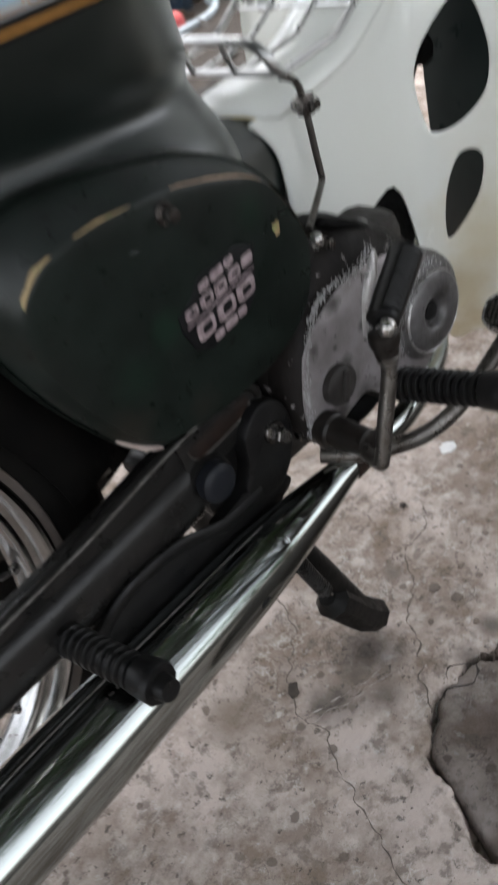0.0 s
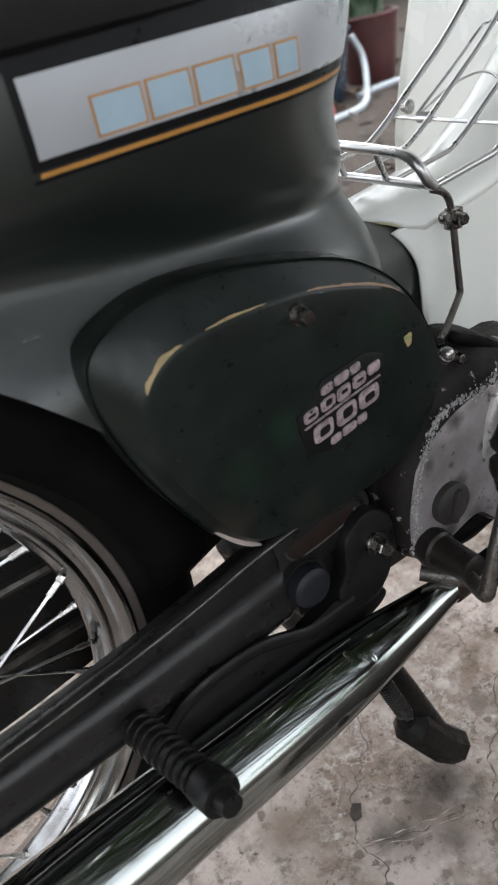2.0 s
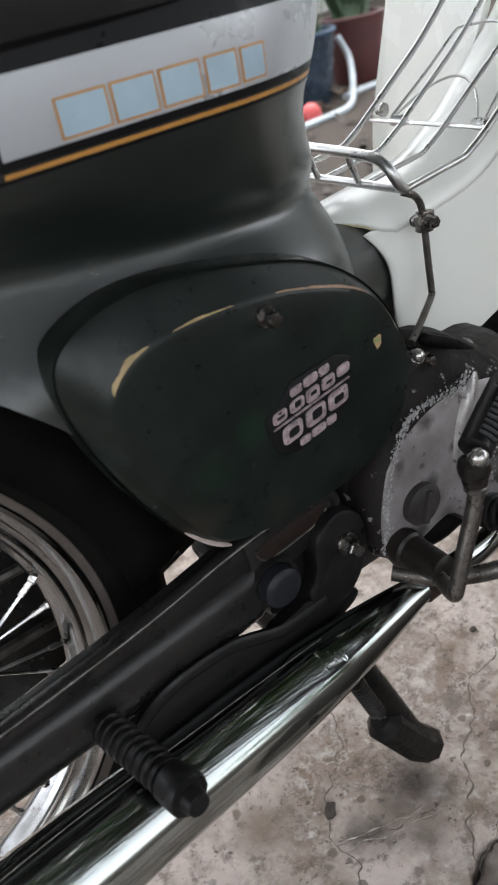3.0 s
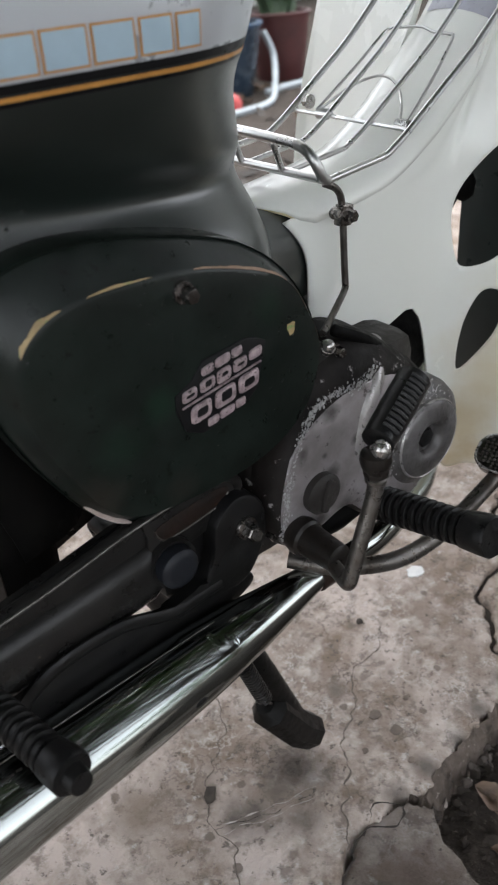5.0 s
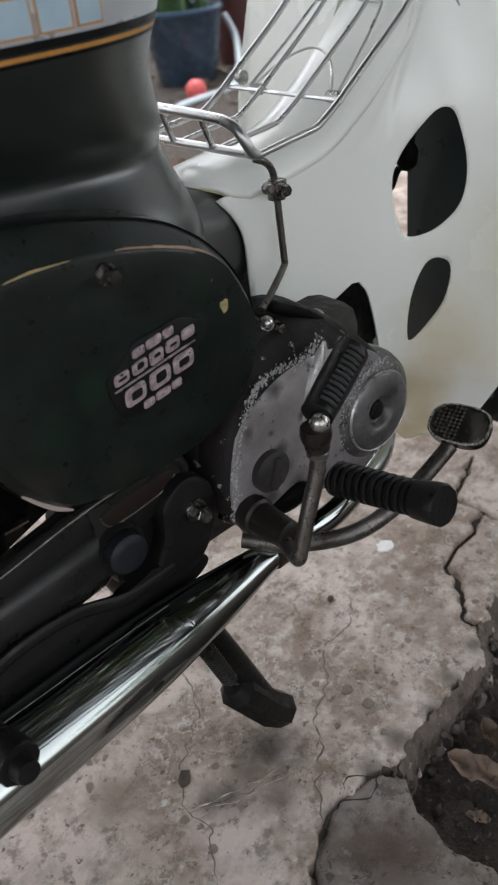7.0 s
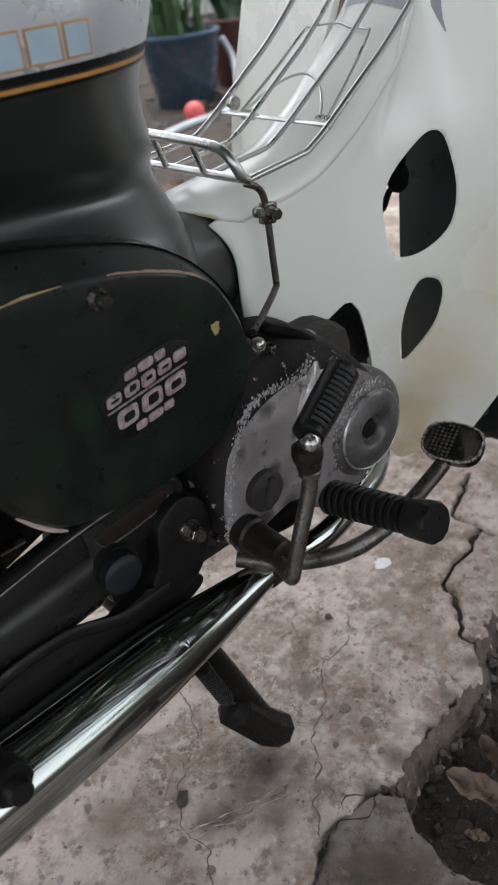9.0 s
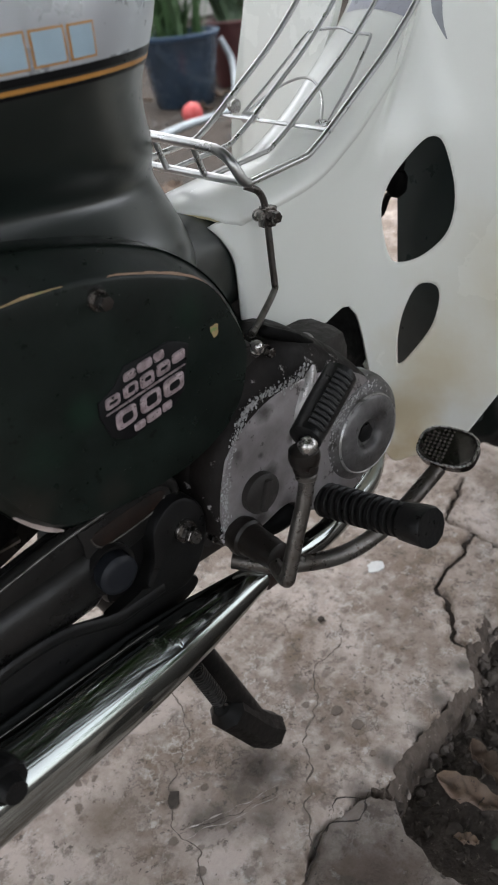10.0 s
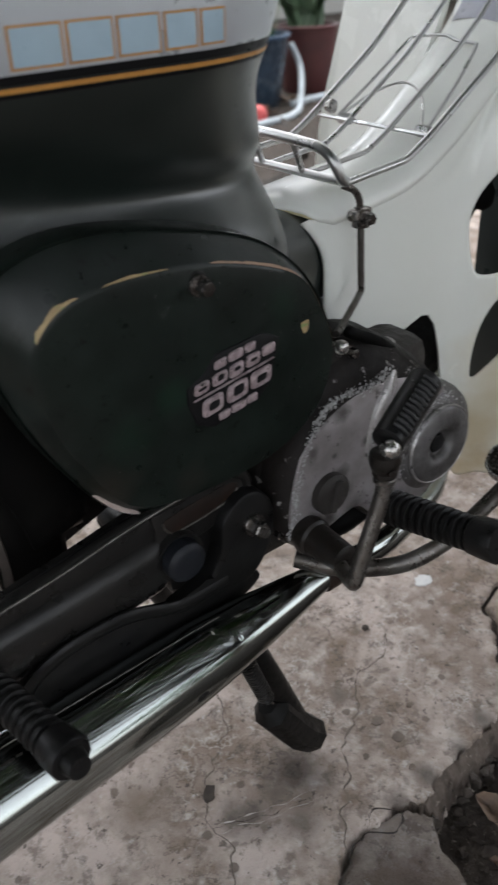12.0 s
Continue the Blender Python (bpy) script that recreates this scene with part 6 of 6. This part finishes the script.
put_leaf(0.187, -0.280, -0.026, 283, 0.80, 0, 12)
put_leaf(0.222, -0.272, -0.026, 255, 0.75, 1, -18)
put_leaf(0.150, -0.300, -0.036, 120, 0.4, 2, 10)
for k in range(34):
    x, y = rng.uniform(0.7, 3.2), rng.uniform(1.05, 3.4)
    put_leaf(x, y, float(soil_height(np.array([[x, y]]))[0]) + 0.012, rng.uniform(0, 360), rng.uniform(0.9, 1.7), rng.randrange(3), rng.uniform(-15, 15))
put_leaf(1.36, 1.71, 0.0, 20, 2.2, 2, 8)
put_leaf(1.12, 1.42, 0.0, 80, 2.0, 0, 8)

litter = bmesh.new()
for k in range(900):
    x, y = rng.uniform(0.3, 5.0), rng.uniform(1.0, 5.0)
    s = rng.uniform(0.015, 0.05)
    m = pose(x, y, float(soil_height(np.array([[x, y]]))[0]) + 0.008, rng.uniform(-25, 25), rng.uniform(-25, 25), rng.uniform(0, 360))
    litter.faces.new([litter.verts.new(m @ V(a * s, c * s, d * s)) for a, c, d in ((-1, 0, 0.1), (-0.3, 0.5, 0), (0.5, 0.35, 0.1), (1, 0, 0.25), (0.3, -0.5, 0))])
lt = part("leaf_litter", litter, "litter", None, "dark rotting leaf litter scattered over the soil", smooth=False, kind="stuff")
tagged(lt, category="leaf litter")

# weeds at the broken edge
for x, y in ((0.166, -0.330),):
    weed = thing("weed", "small pale green weed growing in dark soil", "weed", (x, y, -0.04))
    for k in range(9):
        a = rng.uniform(0, 6.28)
        bm = bmesh.new()
        ln = rng.uniform(0.008, 0.014)
        loft([[V(t * ln * math.cos(a) - u * wd * math.sin(a), t * ln * math.sin(a) + u * wd * math.cos(a), 0.006 + ln * 0.7 * t * (1.4 - t)) for u in (-1, 0, 1)] for t, wd in ((0, 0.0005), (0.35, 0.0035), (0.7, 0.003), (1, 0.0004))], closed_ring=False, cap=False, bm=bm)
        part("leaf", bm, "weed", weed)

# pale flecks and flakes on the slab
fl = bmesh.new()
vs = [fl.verts.new((r * math.cos(a) * 1.25, r * math.sin(a), 0.0011)) for a, r in [(2 * math.pi * k / 18, 0.0105 * (0.8 + 0.35 * rng.random())) for k in range(18)]]
top = fl.faces.new(vs)
ex = bmesh.ops.extrude_face_region(fl, geom=[top])
bmesh.ops.translate(fl, verts=[v for v in ex["geom"] if isinstance(v, bmesh.types.BMVert)], vec=(0, 0, -0.0015))
fleck = part("paint_fleck", fl, "white", None, "dried white paint fleck on the concrete", smooth=False)
fleck.location = (0.364, -0.011, 0.0003)
tagged(fleck, category="paint fleck")

# ---- garden behind ----
def pot(name, label, at, r0, r1, h, mat, rim_mat, rim=0.02):
    p = thing(name, label, "flower pot", at)
    body = part("body", revolve([(0.0005, 0.0), (r0 * 0.94, 0.0), (r0, 0.012), (r0 + (r1 - r0) * 0.55, h * 0.5), (r1, h - rim), (r1 - 0.012, h - rim), (r1 * 0.90, h * 0.85), (0.0005, h * 0.85)], (0, 0, 0), "z", 48), mat, p)
    part("rim", revolve([(r1 - 0.012, h - rim - 0.004), (r1 + 0.010, h - rim), (r1 + 0.013, h - rim * 0.4), (r1 + 0.008, h), (r1 - 0.012, h), (r1 - 0.016, h - rim)], (0, 0, 0), "z", 48, loop=True), rim_mat, p)
    return p


def strap_leaf(base, azim, ln, width, bend, up=1.0):
    rows = []
    b0 = Vector(base)
    d = V(math.cos(azim), math.sin(azim), 0)
    s = V(-d.y, d.x, 0)
    for i in range(9):
        t = i / 8
        c = b0 + d * (ln * bend * t * t * 0.8 + ln * 0.1 * t) + V(0, 0, ln * up * (t - 0.55 * bend * t * t))
        w = width * (math.sin(math.pi * (0.12 + 0.88 * t)) ** 0.7) * 0.5 + 0.001
        rows.append([c - s * w, c - V(0, 0, w * 0.25), c + s * w])
    return loft(rows, closed_ring=False, cap=False)


def plant(name, label, at, count, ln, width, mat, bend=0.6, spread=0.06, seed=1, up=1.0):
    p = thing(name, label, "plant", at)
    rr = random.Random(seed)
    for k in range(count):
        a = rr.uniform(0, 6.28)
        part("leaf", strap_leaf((rr.uniform(-spread, spread), rr.uniform(-spread, spread), 0), a, ln * rr.uniform(0.6, 1.15), width * rr.uniform(0.7, 1.2), bend * rr.uniform(0.3, 1.3), up), mat, p)
    return p


SOIL_Z = -0.018
pot("flower_pot", "large blue glazed flower pot standing on dark soil", (2.50, 3.05, SOIL_Z), 0.150, 0.200, 0.34, "pot_blue", "pot_rim")
plant("potted_plant", "leafy green plant growing in the blue pot", (2.50, 3.05, SOIL_Z + 0.28), 46, 0.45, 0.03, "leaf", 0.5, 0.10, 3)
pot("flower_pot", "maroon flower pot standing on dark soil", (3.02, 3.20, SOIL_Z), 0.13, 0.17, 0.34, "pot_red", "pot_red")
plant("potted_plant", "broad pale leaves growing in the maroon pot", (3.02, 3.20, SOIL_Z + 0.28), 16, 0.55, 0.14, "leaf_pale", 0.7, 0.06, 8)
ball = part("ball", revolve([(0.0005, -0.049), (0.012, -0.0475), (0.03, -0.039), (0.043, -0.023), (0.049, 0), (0.043, 0.023), (0.03, 0.039), (0.012, 0.0475), (0.0005, 0.049)], (0, 0, 0), "z", 24), "red", None, "faded red toy ball lying on dark soil")
ball.location = (2.20, 2.62, SOIL_Z + 0.045)
tagged(ball, category="ball")
hose = part("garden_hose", tube(curve_pts([(2.75, 3.02, 0.26), (2.78, 2.98, 0.15), (2.66, 2.84, 0.03), (2.42, 2.62, 0.0), (2.1, 2.55, 0.0), (1.75, 2.45, 0.0), (1.3, 2.5, 0.0), (0.9, 2.8, 0.0)], 10), 0.016, 10), "hose", None, "pale blue-grey garden hose lying on the soil beside the pot")
tagged(hose, category="hose")
hose2 = part("garden_hose", tube(curve_pts([(2.62, 2.86, 0.0), (2.95, 2.9, 0.0), (3.4, 2.8, 0.0), (3.9, 2.9, 0.0)], 8), 0.016, 10), "hose", None, "pale blue-grey garden hose lying on the soil beside the pot")
tagged(hose2, category="hose")
# plain walls that close the yard
for nm, c, s in (("wall_north", (2.0, 7.0, 1.2), (16, 0.2, 2.4)), ("wall_east", (10.0, 0, 1.2), (0.2, 13.8, 2.4))):
    w = part(nm, block(*c, *s, 0.01), "wall", None, "pale rendered garden wall", smooth=False, kind="structure")
    tagged(w, category="wall")

# ---- unseen trees, suggested by leafy chrome reflections, added to shape the light ----
def tree(at, height, spread, seed, leaves=2600, low=0.0, lean=(0, 0)):
    t = thing("tree", "leafy broad-crowned green tree out of view, added to shape the light", "tree", at, "yard trees")
    rr = random.Random(seed)
    h0 = height * 0.35
    part("trunk", tube(curve_pts([(0, 0, -0.05), (0.05, 0.02, h0 * 0.5), (-0.03, 0.05, h0), (0.04 + lean[0] * 0.5, lean[1] * 0.5, height * 0.7)], 5), [0.13 - 0.09 * k / 15 for k in range(16)], 12), "bark", t)
    crown = bmesh.new()
    clumps = []
    for k in range(22 if not low else 46):
        a, r = rr.uniform(0, 6.28), spread * rr.random() ** 0.5
        c = V(lean[0] + r * math.cos(a), lean[1] + r * math.sin(a), rr.uniform(low or h0 * 0.6, height))
        clumps.append(c)
        part("limb", tube(curve_pts([(0.0, 0.02, h0 * rr.uniform(0.8, 1.3)), c * 0.5 + V(0, 0, 0.3), c], 4), [0.045 - 0.004 * q for q in range(9)], 7), "bark", t)
    for k in range(leaves):
        c = clumps[k % len(clumps)]
        p = c + V(rr.gauss(0, 0.42), rr.gauss(0, 0.42), rr.gauss(0, 0.34))
        s = rr.uniform(0.05, 0.11)
        m = pose(*p, rr.uniform(0, 360), rr.uniform(-60, 60), rr.uniform(0, 360))
        crown.faces.new([crown.verts.new(m @ V(x * s, y * s, 0)) for x, y in ((-1, 0), (-0.2, 0.45), (1, 0), (-0.2, -0.45))])
    part("crown", crown, "leaf", t, smooth=False)
    return t


# Overhead crown, added to darken the sky that the silencer reflects.
tree((1.9, -3.7, -0.05), 3.9, 1.9, 11, 19000, 2.3, (-1.9, 3.3))
tree((3.2, -9.0, -0.05), 3.0, 1.6, 12, 4500)
tree((-1.3, 4.6, -0.05), 5.6, 2.0, 21, 3000)
tree((-5.5, -4.2, -0.05), 4.0, 1.5, 13)
tree((8.2, 5.2, -0.05), 4.6, 1.5, 14)

# ---- water drops ----
from mathutils.bvhtree import BVHTree

SHELL = BVHTree.FromPolygons([v.co for v in shell.data.vertices], [tuple(p.vertices) for p in shell.data.polygons])


def drops(n, x0, x1, z0, z1, seed, small=0.0006, large=0.0011):
    """Flat drops resting on the near flank of the body."""
    bm = bmesh.new()
    rr = random.Random(seed)
    for _ in range(n):
        place, nrm, _, _ = SHELL.ray_cast(V(rr.uniform(x0, x1), -1, rr.uniform(z0, z1)), V(0, 1, 0))
        if place is None:
            continue
        nrm = nrm if nrm.y < 0 else -nrm
        r = small + large * rr.random() ** 3
        made = bmesh.ops.create_icosphere(bm, subdivisions=2, radius=r)["verts"]
        m = Matrix.Translation(place) @ nrm.to_track_quat("Z", "Y").to_matrix().to_4x4() @ Matrix.Diagonal((1, 1.15, 0.85, 1))
        bmesh.ops.transform(bm, matrix=m, verts=made)
    return bm


part("dew", drops(60, 0.03, 0.10, 0.560, 0.66, 3, 0.0004, 0.0008), "drop", shell, "small clear water drops", kind="stuff")
part("dew", drops(26, -0.14, 0.02, 0.664, 0.70, 9), "drop", shell, "small clear water drops", kind="stuff")
part("dew", drops(330, -0.30, -0.09, 0.535, 0.610, 5), "drop", shell, "small clear water drops", kind="stuff")


def cover_drops(n, seed):
    """Small drops on the raised face of the side cover."""
    bm = bmesh.new()
    rr = random.Random(seed)
    ring = sorted((math.atan2(p.z - COVER_C[1], p.x - COVER_C[0]), math.hypot(p.x - COVER_C[0], p.z - COVER_C[1])) for p in curve_pts([(x, 0, z) for x, z in INN], 6, True))
    for _ in range(n):
        a, f = rr.uniform(-math.pi, math.pi), rr.random() ** 0.5 * 0.97
        r = f * float(np.interp(a, [q for q, _ in ring], [q for _, q in ring], period=2 * math.pi))
        y = -float(np.interp(1 - f, [0.0, 0.04, 0.12, 0.3, 0.55, 0.8, 1.0], [0.1232, 0.1238, 0.1247, 0.1258, 0.1268, 0.1273, 0.1275]))
        s = 0.0005 + 0.0010 * rr.random() ** 3
        made = bmesh.ops.create_icosphere(bm, subdivisions=1, radius=s)["verts"]
        bmesh.ops.transform(bm, matrix=Matrix.Translation((COVER_C[0] + r * math.cos(a), y, COVER_C[1] + r * math.sin(a))) @ Matrix.Diagonal((1, 0.8, 1.2, 1)), verts=made)
    return bm


part("dew", cover_drops(150, 8), "drop", cover, "small clear water drops", kind="stuff")
